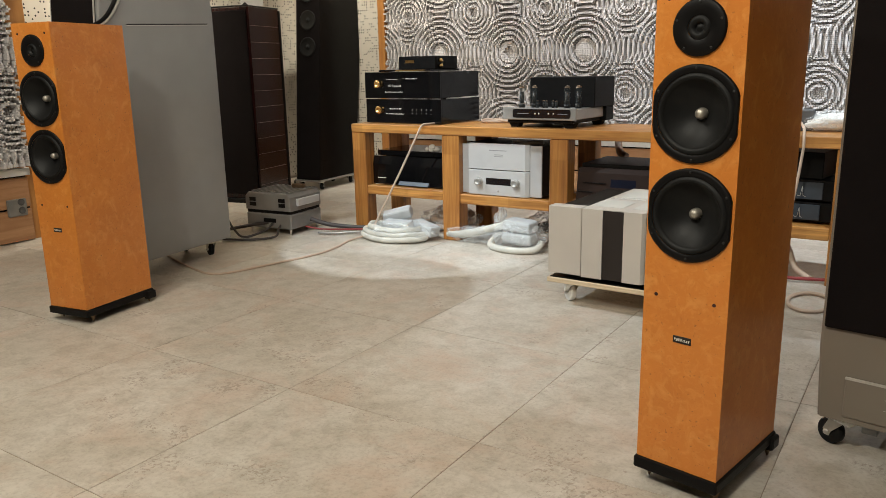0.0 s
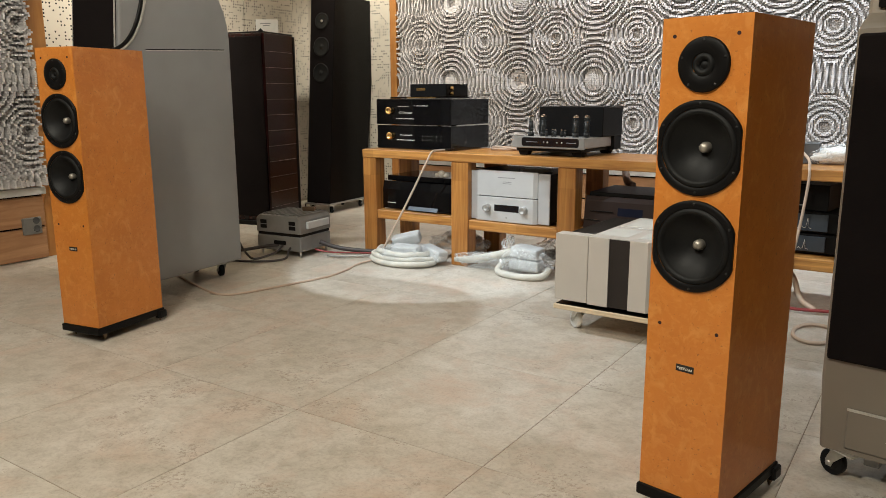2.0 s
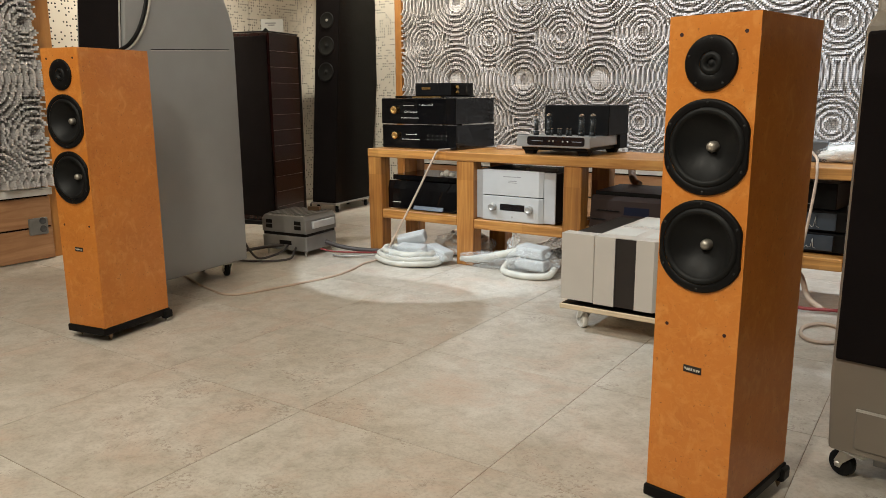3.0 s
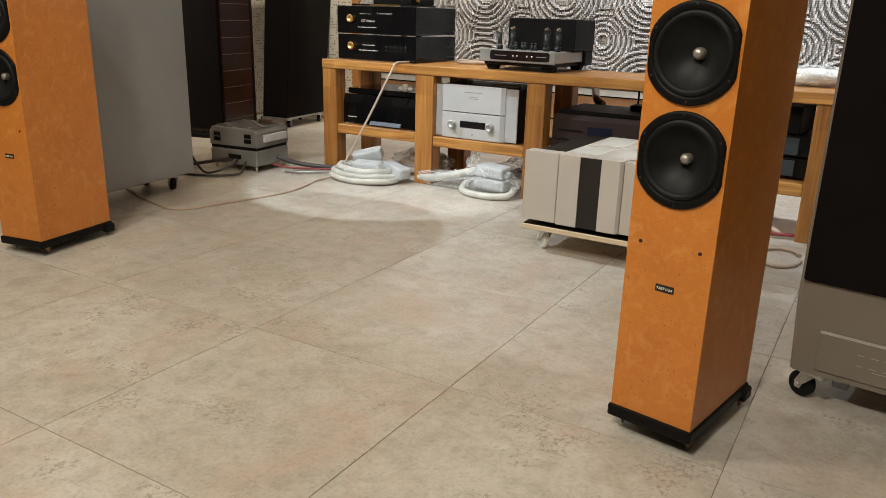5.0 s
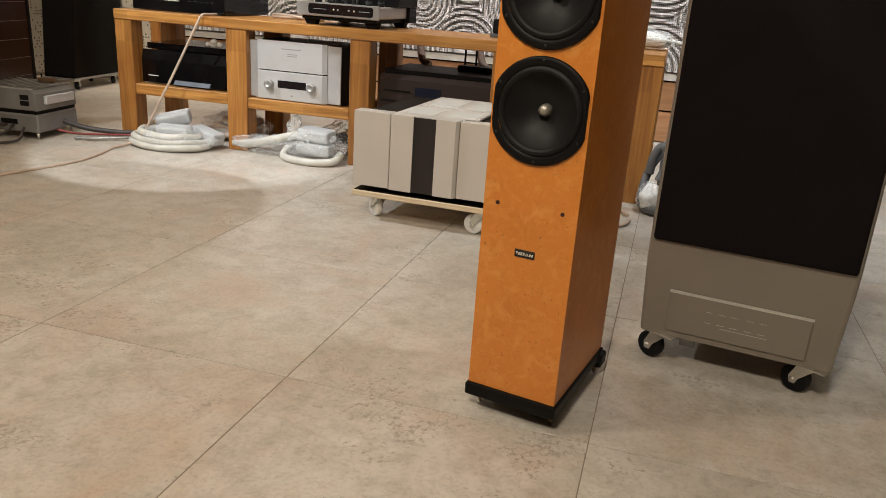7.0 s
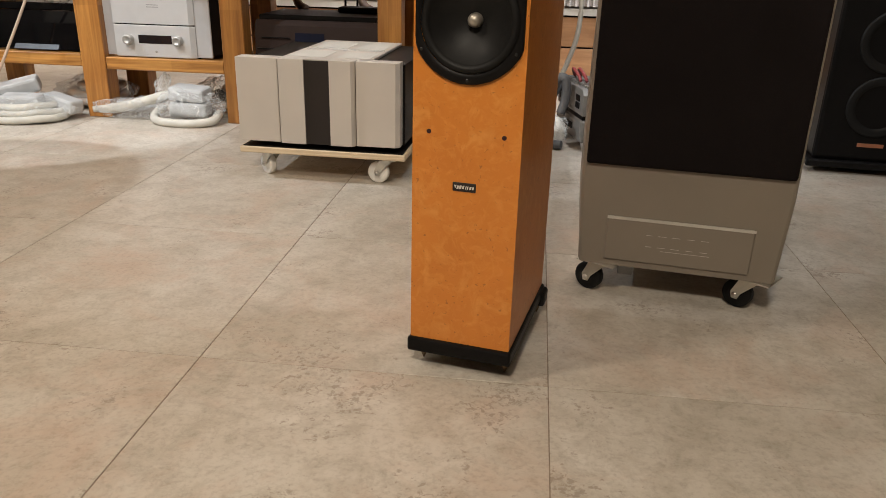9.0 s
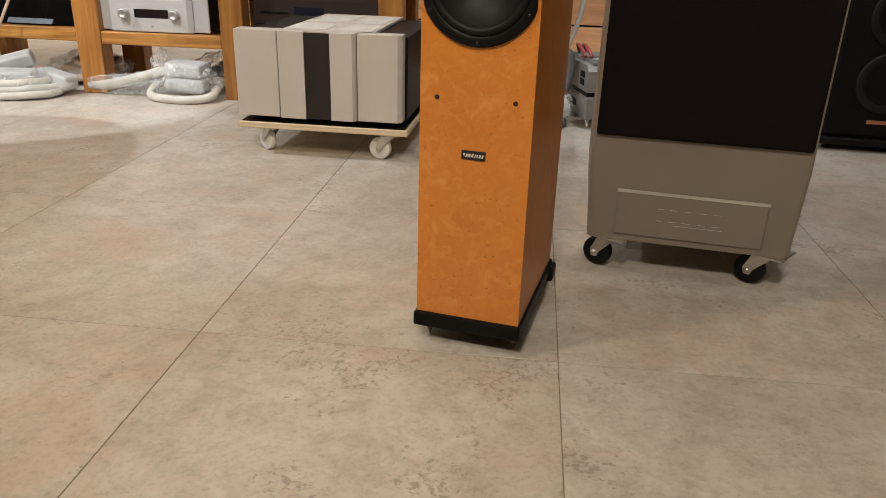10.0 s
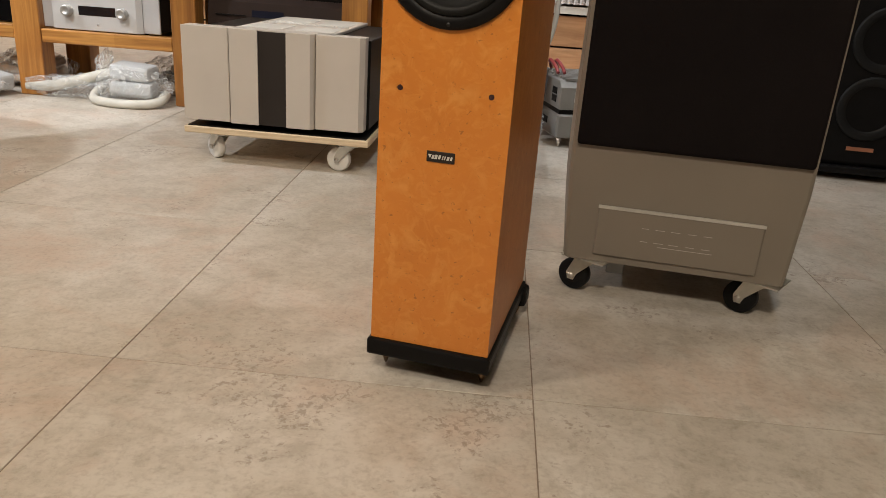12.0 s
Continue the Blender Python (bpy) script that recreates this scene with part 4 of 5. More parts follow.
rod(k, (-0.07, 0.0, 0.008), (-0.085, 0.0, 0.008), 0.007, 10)
part("end_cap", k, STEEL, rem)

cd = thing("disc_player", (-1.485, 1.835, 0.2480), 0, "gloss black disc player with blue-lit edge in the bench", "audio component")
part("case", cube(-0.232, 0.232, 0.01, 0.32, 0.010, 0.150, bevel=0.002), GLOSS, cd)
part("front_panel", prism(bmesh.new(), ((-0.008, 0.006), (0.0095, 0.006), (0.0095, 0.154), (0.004, 0.154), (-0.008, 0.110)), "x", -0.236, 0.236, bevel=0.001), GLOSS, cd, "gloss black faceted front")
part("front_strip", prism(bmesh.new(), ((-0.026, 0.008), (-0.0085, 0.008), (-0.0085, 0.026), (-0.012, 0.026)), "x", -0.06, 0.13, bevel=0.001), METER, cd, "slate-blue glossy lower strip")
part("print_bar", cube(-0.205, -0.150, -0.0092, -0.008, 0.036, 0.040), INK, cd)
feet(cd, -0.18, 0.18, 0.04, 0.28, 0.0105)
upper = thing("upper_disc_player", (-1.475, 1.848, 0.3984), 1.5, "second gloss black player stacked in the bench bay", "audio component")
part("case", cube(-0.225, 0.225, 0.0, 0.30, 0.006, 0.034, bevel=0.003), GLOSS, upper)
feet(upper, -0.18, 0.18, 0.04, 0.26, 0.0065)
bun = thing("white_plug_bundle", (-1.365, 1.866, 0.4326), 0, "white plugs lying on the black player", "plug")
for i, (x, y, z) in enumerate(((0, 0, 0.014), (0.028, 0.008, 0.014), (0.012, -0.012, 0.028), (-0.03, 0.01, 0.012))):
    k = bmesh.new()
    bmesh.ops.create_icosphere(k, subdivisions=2, radius=0.014, matrix=pose(x, y, z, 0, 0, 30 * i) @ Matrix.Diagonal((1.3, 0.9, 0.9, 1)))
    part("plug", k, WHITE, bun)

br = thing("brown_power_amplifier", (-0.292, 1.83, 0.2505), 0, "brown-grey metal power amplifier with blue display", "amplifier")
part("case", cube(-0.235, 0.235, 0.02, 0.33, 0.010, 0.168, bevel=0.003), BLACK, br)
part("front_panel", prism(bmesh.new(), ((-0.022, 0.004), (0.0195, 0.004), (0.0195, 0.150), (0.012, 0.150), (-0.004, 0.130)), "x", -0.245, 0.245, bevel=0.002), BROWN_AMP, br, "brown-grey sloped front panel")
part("slot", cube(-0.215, -0.105, -0.0175, -0.0135, 0.083, 0.087), BLACK, br)
part("slot", cube(-0.235, -0.165, -0.0215, -0.0175, 0.040, 0.046), BLACK, br)
part("display", prism(bmesh.new(), ((-0.014, 0.070), (-0.0085, 0.105), (-0.002, 0.105), (-0.002, 0.070)), "x", -0.085, 0.030), BLUE, br, "dark blue display window")
feet(br, -0.18, 0.18, 0.05, 0.28, 0.0105)


def meter_amp(at, w, d, h, label):
    s = thing("meter_amplifier", at, 0, label, "amplifier", "stacked meter amplifiers")
    part("case", cube(-w / 2, w / 2, 0.008, d, 0.006, h, bevel=0.003), BLACK, s)
    part("meter_face", cube(-w / 2 + 0.015, w / 2 - 0.045, 0.002, 0.0075, 0.012, h - 0.008, bevel=0.002), METER, s, "slate-blue meter face")
    pts = [(-0.05, h * 0.25), (0.010, h * 0.26), (0.016, h * 0.36), (0.022, h * 0.27), (0.030, h * 0.30), (0.036, h * 0.74), (0.040, h * 0.30), (0.050, h * 0.25)]
    k = bmesh.new()
    for a, b in zip(pts, pts[1:]):
        rod(k, (a[0] - 0.04, 0.0015, a[1]), (b[0] - 0.04, 0.0015, b[1]), 0.0009, 5)
    part("meter_trace", k, INK, s, "pale pulse trace")
    feet(s, -w / 2 + 0.04, w / 2 - 0.04, 0.04, d - 0.04, 0.0065)
    return s


meter_amp((0.395, 1.86, 0.2255), 0.23, 0.26, 0.082, "black amplifier with slate pulse meter in the bench bay")
meter_amp((0.400, 1.86, 0.3080), 0.23, 0.26, 0.088, "black amplifier with slate pulse meter stacked on another")
bb = thing("small_black_box", (0.36, 1.88, 0.3965), -8, "matte black box stacked on the meter amplifiers", "audio component")
part("case", cube(-0.14, 0.105, 0.0, 0.20, 0.004, 0.108, bevel=0.003), BLACK, bb)
part("badge", cube(-0.02, 0.012, -0.001, 0.0, 0.022, 0.026), GREY_INK, bb)
feet(bb, -0.11, 0.08, 0.03, 0.17, 0.0045)

adapter = thing("dark_adapter_box", (-0.055, 1.97, BT), -8, "small dark plastic box at the bench edge", "box")
part("body", cube(-0.05, 0.06, 0.0, 0.12, 0.016, 0.075, bevel=0.004), BLACK, adapter)
part("base", cube(-0.058, 0.068, -0.006, 0.126, 0.0, 0.016, bevel=0.003), CABLE_G, adapter)
adapter2 = thing("dark_adapter_box", (0.345, 2.02, BT), 5, "small dark plastic box beside wrapped cables", "box")
part("body", cube(-0.05, 0.05, 0.0, 0.12, 0.0, 0.085, bevel=0.004), CABLE_G, adapter2)


router = thing("network_router", (-0.16, 2.03, 0.4187), 0, "small black router with upright antennas on the amplifier", "router")
part("body", cube(-0.10, 0.10, 0.0, 0.09, 0.0, 0.022, bevel=0.004), BLACK, router)
for x, lean in ((-0.085, 0.0), (-0.035, 0.0), (0.075, 0.022)):
    part("antenna", rod(bmesh.new(), (x, 0.07, 0.0225), (x + lean, 0.07, 0.098), 0.0045, 8), BLACK, router)

# ---- stretch-wrapped cable bundles ----
def lumpy(bm, m, radius, squash, seed, amount=0.25):
    start = set(bm.verts)
    bmesh.ops.create_icosphere(bm, subdivisions=4, radius=radius, matrix=Matrix())
    for v in bm.verts:
        if v in start:
            continue
        n = noise.noise(v.co * (1.6 / radius) + Vector((seed, seed * 2.3, 0))) * amount
        n += noise.noise(v.co * (5.5 / radius) + Vector((seed, 0, seed))) * amount * 0.5
        v.co = m @ Vector((v.co.x * (1 + n) * squash[0], v.co.y * (1 + n) * squash[1], v.co.z * (1 + n) * squash[2]))
    for f in bm.faces:
        f.smooth = True
    return bm


def ring_points(cx, cy, rx, ry, z, turns=1.0, start=0.0, n=14, wobble=0.006):
    return [(cx + rx * math.cos(start + 2 * math.pi * turns * i / n) + random.uniform(-wobble, wobble), cy + ry * math.sin(start + 2 * math.pi * turns * i / n) + random.uniform(-wobble, wobble), z + random.uniform(0, wobble)) for i in range(n + 1)]


b1 = thing("wrapped_cable_bundle", (-1.45, 1.66, 0), 0, "coiled cream power cable in clear stretch wrap on the floor", "cable bundle", "wrapped cable bundles")
for i, (rx, ry, z, st) in enumerate(((0.188, 0.125, 0.016, 0.4), (0.172, 0.110, 0.036, 1.3), (0.150, 0.095, 0.060, 2.2))):
    k = bmesh.new()
    tube(k, ring_points(-0.03, 0.02, rx, ry, z, 0.95, st), 0.0145, 10, 5)
    part("cable_loop", k, CABLE_W, b1)
for m, a in ((pose(-0.035, 0.06, 0.118, 12, -14, 24), 0), (pose(0.015, -0.01, 0.075, 6, 0, 8), 1), (pose(0.13, 0.07, 0.06, 0, 10, -14), 2)):
    k = cube(-0.075, 0.075, -0.035, 0.035, -0.028, 0.028, bevel=0.010, seg=2)
    k.transform(m)
    part("plug_block", k, PLUG, b1, "grey plastic plug block under wrap")
part("stretch_wrap", lumpy(bmesh.new(), pose(0.0, 0.03, 0.050), 0.155, (1.22, 0.84, 0.36), 3.1), FILM, b1, "crinkled clear stretch wrap")
b2 = thing("wrapped_cable_bundle", (-0.80, 1.76, 0), 0, "cream power cable with plug in clear stretch wrap under the bench", "cable bundle", "wrapped cable bundles")
k = bmesh.new()
tube(k, [(-0.13, 0.06, 0.06), (-0.145, 0.0, 0.03), (-0.12, -0.06, 0.017), (-0.04, -0.095, 0.016), (0.05, -0.09, 0.016), (0.11, -0.05, 0.022), (0.12, 0.0, 0.045)], 0.0165, 10, 6)
part("cable_loop", k, CABLE_W, b2)
k = bmesh.new()
tube(k, [(-0.42, 0.03, 0.03), (-0.32, 0.02, 0.04), (-0.22, 0.03, 0.065), (-0.12, 0.03, 0.095), (-0.05, 0.02, 0.11)], 0.020, 10, 6)
part("cable_tail", k, CABLE_W, b2)
for m in (pose(0.0, 0.01, 0.115, 4, 3, -4), pose(0.0, 0.0, 0.055, 0, 0, 5)):
    k = cube(-0.075, 0.075, -0.045, 0.045, -0.027, 0.027, bevel=0.012, seg=2)
    k.transform(m)
    part("plug_block", k, PLUG, b2, "grey plastic plug block under wrap")
part("stretch_wrap", lumpy(bmesh.new(), pose(0.0, 0.0, 0.070), 0.112, (1.12, 0.80, 0.62), 5.7), FILM, b2, "crinkled clear stretch wrap")
part("stretch_wrap", lumpy(bmesh.new(), pose(-0.27, 0.03, 0.045), 0.10, (1.5, 0.55, 0.42), 8.2, 0.4), FILM, b2)
k = bmesh.new()
lumpy(k, pose(-0.13, 0.05, 0.135, 0, 35, 0), 0.035, (0.8, 0.6, 1.3), 2.2, 0.5)
part("wrap_tail", k, FILM, b2)
b3 = thing("wrapped_cable_bundle", (-1.33, 1.98, 0), 0, "brownish wrapped cables heaped behind the bench leg", "cable bundle", "wrapped cable bundles")
for i in range(3):
    k = bmesh.new()
    tube(k, ring_points(0.02 * i, 0.0, 0.15 - 0.03 * i, 0.08, 0.03 + 0.03 * i, 0.9, i * 1.4), 0.015, 8, 4)
    part("cable_loop", k, CABLE_T, b3)
part("stretch_wrap", lumpy(bmesh.new(), pose(0, 0, 0.06), 0.14, (1.2, 0.7, 0.5), 11.0, 0.35), FILM, b3)
b4 = thing("wrapped_cable_bundle", (-0.72, 2.02, 0), 0, "dark wrapped cables heaped under the bench", "cable bundle", "wrapped cable bundles")
for i in range(3):
    k = bmesh.new()
    tube(k, ring_points(0.03 * i, 0.0, 0.15 - 0.03 * i, 0.08, 0.03 + 0.035 * i, 0.9, i * 1.9), 0.016, 8, 4)
    part("cable_loop", k, CABLE_D if i == 1 else CABLE_T, b4)
part("stretch_wrap", lumpy(bmesh.new(), pose(0, 0, 0.07), 0.14, (1.2, 0.7, 0.55), 14.0, 0.35), FILM, b4)
b5 = thing("wrapped_cable_bundle", (0.475, 2.06, BT), 0, "cables in white wrap lying on the bench end", "cable bundle", "wrapped cable bundles")
part("stretch_wrap", lumpy(bmesh.new(), pose(0, 0, 0.040), 0.10, (1.55, 0.8, 0.42), 6.3, 0.3), FILM, b5)
part("packed_cable", lumpy(bmesh.new(), pose(0, 0, 0.036), 0.09, (1.5, 0.75, 0.38), 9.3, 0.2), WHITE, b5)
k = bmesh.new()
tube(k, [(0.12, 0.0, 0.035), (0.20, 0.02, 0.02), (0.235, 0.03, -0.06), (0.235, 0.03, -0.20), (0.20, 0.03, -0.33), (0.15, 0.03, -0.45), (0.12, 0.03, -0.56)], 0.010, 8, 6)
part("hanging_cable", k, CABLE_W, b5)


# ---- amplifier on a wheeled board ----
DM = (-0.072, 1.055, 0)
dolly = thing("wheeled_board", DM, -1.5, "plywood board on white castors carrying an amplifier", "dolly")
part("board", cube(-0.255, 0.255, 0.0, 0.56, 0.081, 0.099, bevel=0.002), PLY, dolly)
part("felt_top", cube(-0.247, 0.247, 0.008, 0.552, 0.0993, 0.1015), BLACK, dolly, "black felt sheet")
for x, y, a in ((-0.17, 0.050, 50), (0.195, 0.040, 80), (-0.19, 0.47, 10), (0.19, 0.47, 10)):
    castor(dolly, x, y, 0.0805, 0.033, NYLON, a)
big = thing("champagne_power_amplifier", (DM[0], DM[1] + 0.004, 0.1018), -1.5, "large champagne-grey power amplifier with dark centre strip on the wheeled board", "amplifier")
part("case", cube(-0.243, 0.243, 0.055, 0.50, 0.014, 0.252, bevel=0.002), BLACK, big, "black rear case")
part("tunnel_cover", cube(-0.125, 0.145, 0.040, 0.50, 0.2525, 0.262, bevel=0.002), CHAMPAGNE, big, "grey top cover")
for x0, x1, y in ((-0.252, -0.126, 0.0), (0.108, 0.236, 0.004)):
    cut = 0.012 if x0 > 0 else 0.002
    part("front_block", prism(bmesh.new(), ((x0, y), (x1 - cut, y), (x1, y + cut), (x1, 0.0545), (x0, 0.0545)), "z", 0.016, 0.262, bevel=0.001), CHAMPAGNE, big, "champagne-grey front block")
for x0, x1 in ((-0.122, -0.046), (0.030, 0.104)):
    part("front_block", prism(bmesh.new(), ((x0, -0.003), (x1 - 0.010, -0.003), (x1, 0.010), (x1, 0.0545), (x0, 0.0545)) if x0 > 0 else ((x0, -0.003), (x1, -0.003), (x1, 0.0545), (x0, 0.0545)), "z", 0.014, 0.2625, bevel=0.001), CHAMPAGNE, big)
part("centre_strip", cube(-0.0455, 0.0295, 0.001, 0.0545, 0.015, 0.2595), BROWNBLACK, big, "brown-black centre strip")
part("strip_cap", cube(-0.0455, 0.0295, 0.004, 0.0545, 0.2597, 0.2625), CHAMPAGNE, big)
for x0, x1, y0, y1 in ((-0.115, 0.0, 0.06, 0.20), (0.035, 0.135, 0.06, 0.19), (-0.10, 0.01, 0.28, 0.45), (0.04, 0.13, 0.28, 0.44)):
    part("paper_patch", cube(x0, x1, y0, y1, 0.2622, 0.2630), PAPER, big, "white protective paper patch")
k = bmesh.new()
tube(k, [(-0.11, 0.23, 0.264), (-0.03, 0.24, 0.266), (0.05, 0.235, 0.264), (0.14, 0.245, 0.265)], 0.006, 6, 5, 0.5)
part("tape_fold", k, FILM, big)
feet(big, -0.20, 0.20, 0.09, 0.45, 0.0145)


# ---- power supplies on the floor ----
def power_unit(at, turn, label):
    s = thing("power_supply", at, turn, label, "power supply", "grey stacked power supplies")
    W, D = 0.150, 0.27
    for x in (-W + 0.02, W - 0.02):
        for y in (0.02, D - 0.02):
            k = bmesh.new()
            lathe(k, ((0, 0), (0.002, 0.001), (0.010, 0.0324), (0, 0.0324)), pose(x, y, 0), 10)
            part("spike", k, STEEL, s)
    part("lower_case", cube(-W, W, 0, D, 0.033, 0.113, bevel=0.006), PSU, s, "grey metal lower case")
    part("gap_band", cube(-W + 0.006, W - 0.006, 0.006, D - 0.006, 0.1135, 0.129), BLACK, s)
    u = part("upper_case", prism(bmesh.new(), ((-W, 0.1295), (W, 0.1295), (W, 0.202), (W - 0.02, 0.223), (-W + 0.02, 0.223), (-W, 0.202)), "y", 0.0, D, bevel=0.004), PSU, s, "grey metal upper case")
    for i in range(9):
        part("fin", cube(-W + 0.03 + i * 0.03, -W + 0.045 + i * 0.03, 0.02, D - 0.02, 0.2232, 0.2305), PSU, s)
    for x0 in (-W + 0.03, W - 0.075):
        for z in (0.150, 0.176):
            part("socket", cube(x0, x0 + 0.042, -0.0025, 0.0, z, z + 0.021), BLACK, u, "black power socket")
    part("inlet", cube(-0.03, 0.05, -0.003, 0.0, 0.066, 0.088), BLACK, s)
    for sx in (-1, 1):
        k = cube(min(sx * W, sx * (W + 0.016)), max(sx * W, sx * (W + 0.016)), 0.05, D - 0.03, 0.154, 0.192, bevel=0.003)
        part("handle", k, ALU, s, "bright metal side handle")
    return s


power_unit((-2.14, 1.438, 0), 6, "grey metal power supply with sockets standing on spikes")
power_unit((0.683, 1.750, 0), -75, "grey metal power supply beside wrapped cables")
clip = thing("brass_adapter", (-2.09, 1.63, 0.2307), 20, "small brass plug adapter on the power supply", "adapter")
part("body", cube(-0.035, 0.035, -0.015, 0.015, 0.0, 0.022, bevel=0.003), SPIKE, clip)
part("pin", rod(bmesh.new(), (-0.02, 0, 0.0225), (-0.02, 0, 0.038), 0.004, 8), BLACK, clip)


# ---- cables and hoses ----
def cable(name, points, r, material, label, seg=8):
    ob = part(name, tube(bmesh.new(), points, r, seg, 8), material, None)
    return tagged(ob, label, "cable")


cable("speaker_cable", [(-1.32, 1.95, BT + 0.006), (-1.335, 1.80, BT + 0.007), (-1.345, 1.755, BT + 0.002), (-1.365, 1.735, BT - 0.05), (-1.45, 1.70, 0.34), (-1.545, 1.665, 0.15), (-1.60, 1.62, 0.03), (-1.637, 1.50, 0.006), (-1.60, 1.36, 0.005), (-1.585, 1.20, 0.005), (-1.640, 0.95, 0.005), (-1.690, 0.77, 0.005), (-1.735, 0.715, 0.005), (-1.823, 0.712, 0.005), (-2.06, 0.782, 0.005), (-2.36, 0.89, 0.005)], 0.0055, CABLE_T, "tan speaker cable running from bench to floor", 8)
cable("speaker_cable", [(0.345, 1.95, BT + 0.05), (0.385, 1.83, BT + 0.03), (0.398, 1.762, BT + 0.004), (0.400, 1.75, BT - 0.06), (0.385, 1.73, 0.34), (0.355, 1.70, 0.12), (0.340, 1.66, 0.012), (0.36, 1.52, 0.006)], 0.0055, CABLE_T, "tan speaker cable hanging over the bench front", 8)
cable("power_cable", [(-2.10, 1.465, 0.064), (-2.20, 1.42, 0.055), (-2.32, 1.37, 0.03), (-2.42, 1.33, 0.012), (-2.55, 1.25, 0.012)], 0.009, CABLE_D, "thick dark power cable plugged into the power supply")
cable("power_cable", [(-2.38, 1.20, 0.14), (-2.26, 1.235, 0.13), (-2.20, 1.245, 0.06), (-2.15, 1.26, 0.018), (-2.10, 1.32, 0.03), (-2.09, 1.38, 0.045), (-2.11, 1.43, 0.060), (-2.12, 1.462, 0.064)], 0.006, CABLE_D, "dark cable looping between speaker and power supply")
cable("power_cable", [(-2.40, 1.16, 0.010), (-2.22, 1.20, 0.010), (-2.08, 1.27, 0.010), (-2.02, 1.36, 0.014), (-2.05, 1.42, 0.04), (-2.07, 1.463, 0.060)], 0.006, CABLE_D, "dark cable looping on the floor")
cable("power_cable", [(-1.99, 1.60, 0.07), (-1.90, 1.66, 0.035), (-1.75, 1.74, 0.02), (-1.62, 1.80, 0.03), (-1.50, 1.86, 0.03)], 0.012, CABLE_D, "thick black cable under the bench")
cable("power_cable", [(-1.99, 1.56, 0.035), (-1.92, 1.60, 0.02), (-1.84, 1.66, 0.015), (-1.74, 1.70, 0.018), (-1.66, 1.76, 0.02)], 0.0045, CABLE_R, "red cable beside the power supply")
cable("plug_lead", [(-1.90, 1.56, 0.010), (-1.83, 1.58, 0.010), (-1.77, 1.62, 0.012), (-1.70, 1.68, 0.014)], 0.006, ALU_DIM, "metal plug lead on the floor")
cable("grey_hose", [(0.735, 1.96, 0.20), (0.665, 1.86, 0.215), (0.615, 1.76, 0.16), (0.595, 1.70, 0.075), (0.605, 1.67, 0.020), (0.635, 1.63, 0.018), (0.66, 1.62, 0.020)], 0.016, CABLE_G, "thick grey hose curving beside the bench", 10)
cable("grey_hose", [(0.612, 1.72, 0.14), (0.618, 1.715, 0.20), (0.640, 1.71, 0.245), (0.662, 1.705, 0.235), (0.664, 1.70, 0.17), (0.650, 1.69, 0.12)], 0.017, CABLE_G, "grey hose loop standing behind the speaker", 10)
for dx in (0.0, 0.022):
    cable("red_cable", [(0.70 + dx, 1.86, 0.236), (0.690 + dx, 1.82, 0.262), (0.692 + dx, 1.77, 0.270), (0.708 + dx, 1.73, 0.252), (0.715 + dx, 1.71, 0.236)], 0.006, CABLE_R, "red cable rising from wrapped cables")
cable("red_cable", [(0.28, 1.82, 0.020), (0.38, 1.78, 0.016), (0.50, 1.80, 0.018), (0.64, 1.84, 0.014)], 0.007, CABLE_R, "red cable on the floor under the bench")
cable("tan_cable_loop", ring_points(0.50, 1.50, 0.07, 0.12, 0.008, 0.9, 0.5, 12, 0.002), 0.007, CABLE_T, "tan cable loop lying on the floor")
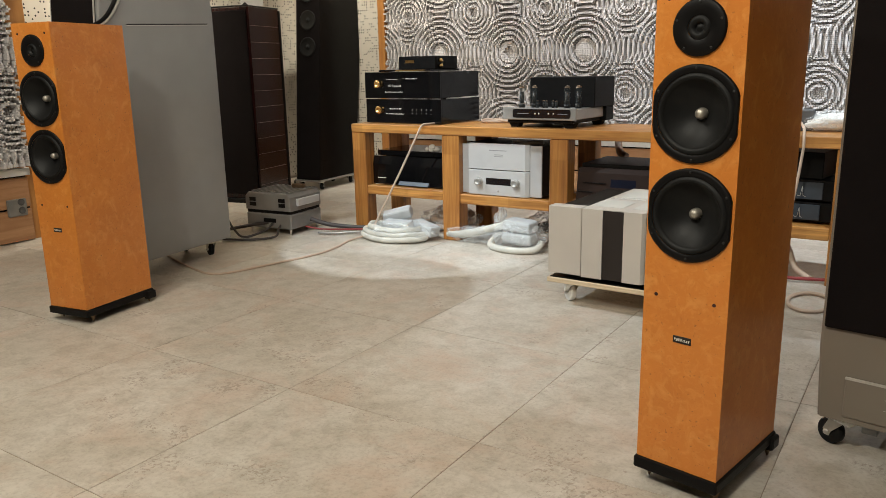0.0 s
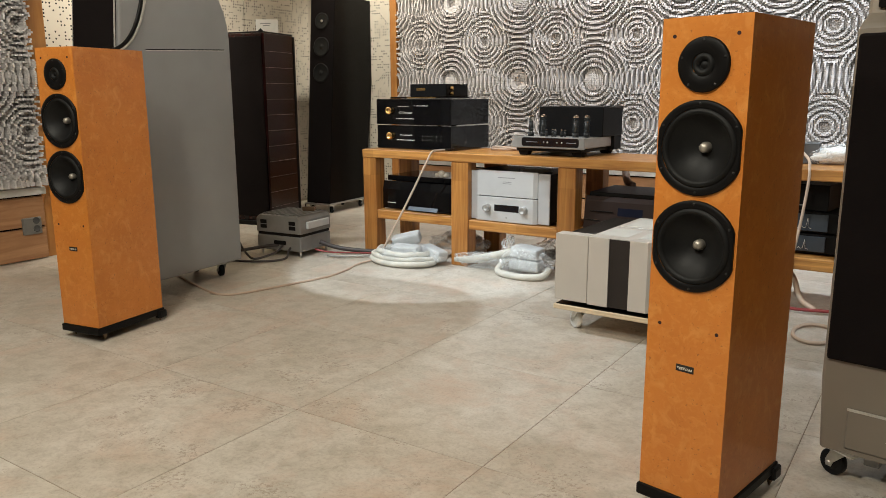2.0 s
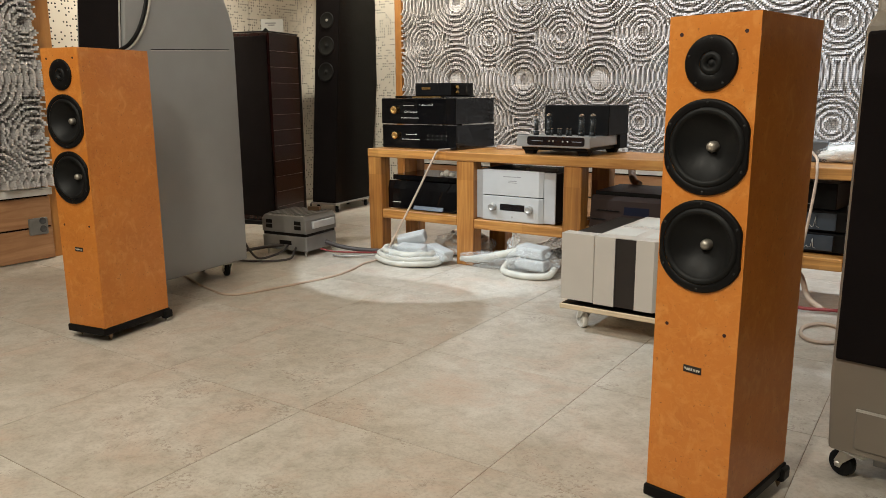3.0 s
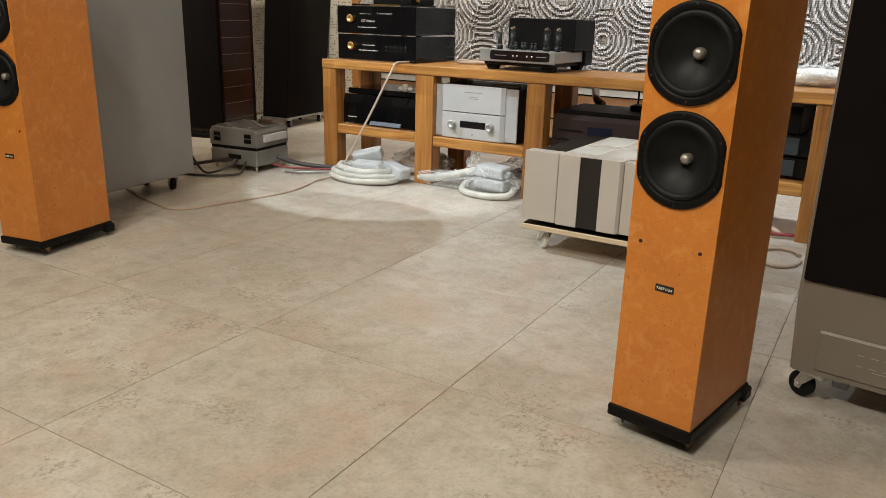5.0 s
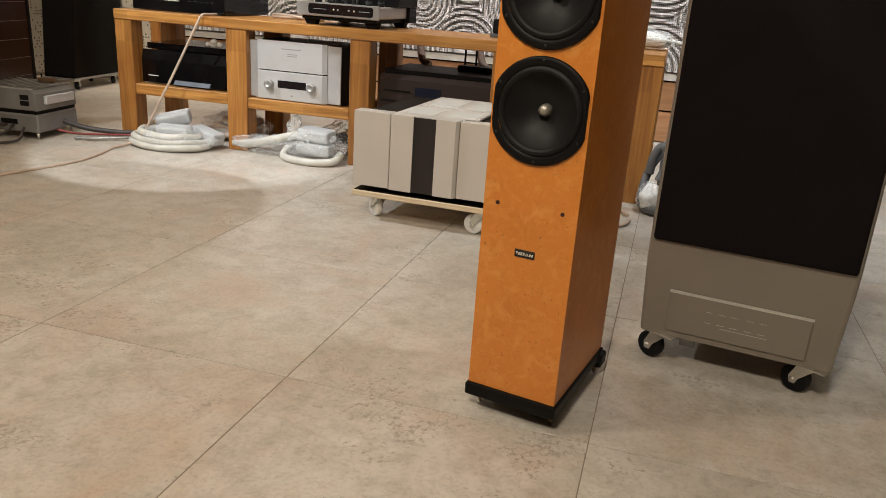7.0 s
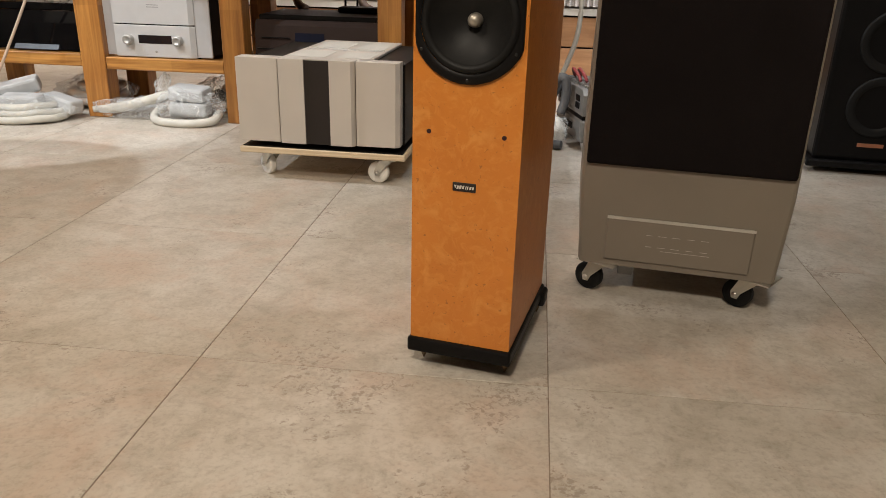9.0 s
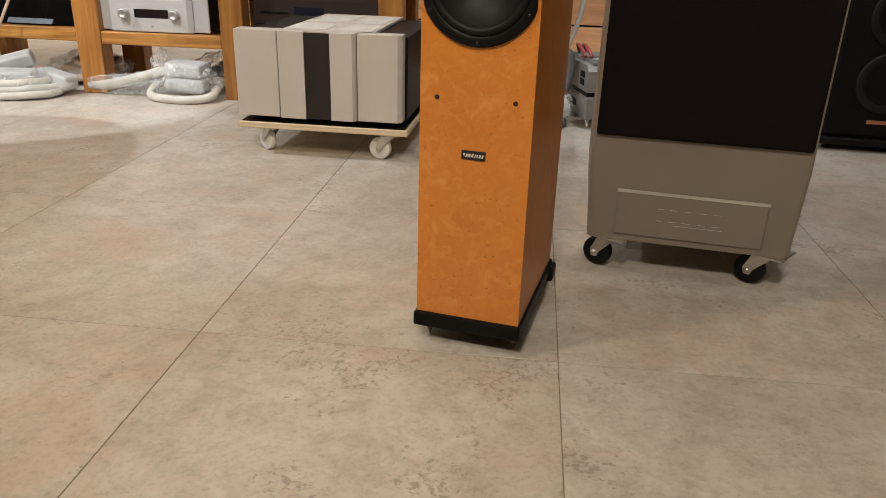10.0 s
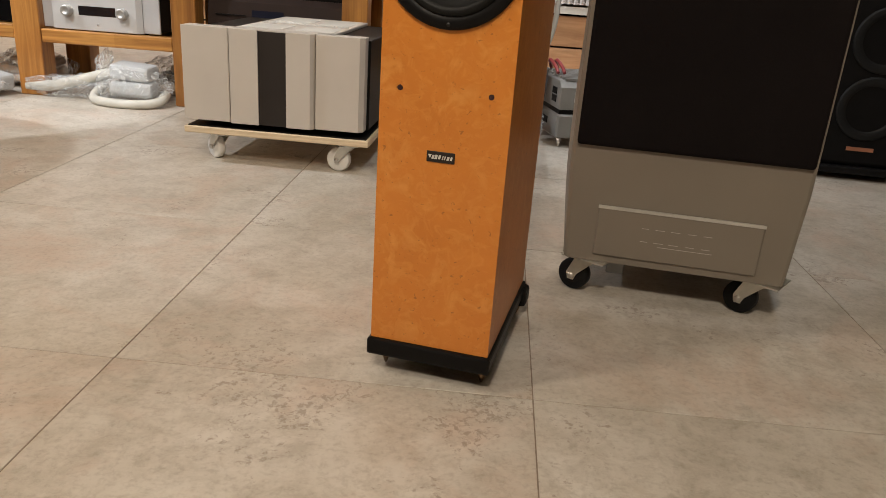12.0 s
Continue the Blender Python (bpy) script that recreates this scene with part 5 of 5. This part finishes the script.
cable("tan_hose", [(0.30, 1.95, 0.17), (0.36, 1.88, 0.12), (0.40, 1.83, 0.05), (0.46, 1.80, 0.016)], 0.011, CABLE_T, "tan hose dropping under the bench")
wr = thing("wrapped_cable_bundle", (0.632, 1.665, 0), 0, "white wrapped cable heap behind the tower speaker", "cable bundle", "wrapped cable bundles")
part("packed_cable", lumpy(bmesh.new(), pose(0, 0, 0.058), 0.055, (0.75, 0.75, 0.98), 21.0, 0.25), WHITE, wr)
part("stretch_wrap", lumpy(bmesh.new(), pose(0, 0, 0.062), 0.062, (0.78, 0.75, 0.92), 23.0, 0.3), FILM, wr)
for x, y in ((-0.52, 2.26), (-0.24, 2.28)):
    cable("braided_cable", [(x, y, BT - 0.01), (x + 0.02, y - 0.03, 0.50), (x + 0.05, y - 0.08, 0.44), (x + 0.09, y - 0.10, 0.418)], 0.018, CABLE_B, "brown braided cable dropping behind the amplifier", 10)
cable("interconnect_heap", [(-1.16, 2.04, BT + 0.007), (-1.10, 2.02, BT + 0.010), (-1.02, 2.06, BT + 0.008), (-1.09, 2.09, BT + 0.016), (-1.17, 2.07, BT + 0.010), (-1.12, 2.03, BT + 0.020), (-0.98, 2.05, BT + 0.008), (-0.92, 2.08, BT + 0.007)], 0.006, CABLE_T, "tan interconnect cable heaped on the bench")

sock = thing("wall_socket", (-3.175, 0.66, 0.185), 90, "grey double wall socket on the planks", "socket")
part("plate", cube(-0.05, 0.05, -0.018, 0.0, -0.045, 0.045, bevel=0.005), PSU, sock)
for z in (-0.015, 0.028):
    k = bmesh.new()
    lathe(k, ((0.018, 0.0), (0.018, 0.003), (0.015, 0.003), (0.013, 0.0005), (0, 0.0005)), pose(0.02, -0.018, z) @ FRONT, 18)
    part("outlet", k, CABLE_G, sock)

# ---- floor tiles ----
bm = cube(-0.2990, 0.2990, -0.2990, 0.2990, -0.010, 0.0, bevel=0.0004)
tile_mesh = bpy.data.meshes.new("tile")
bm.to_mesh(tile_mesh)
bm.free()
tile_mesh.materials.append(TILE)
for i in range(-6, 7):
    for j in range(-8, 6):
        piece("tile", tile_mesh, floor, pose(i * 0.6 + 0.3, j * 0.6 + 0.3, 0))
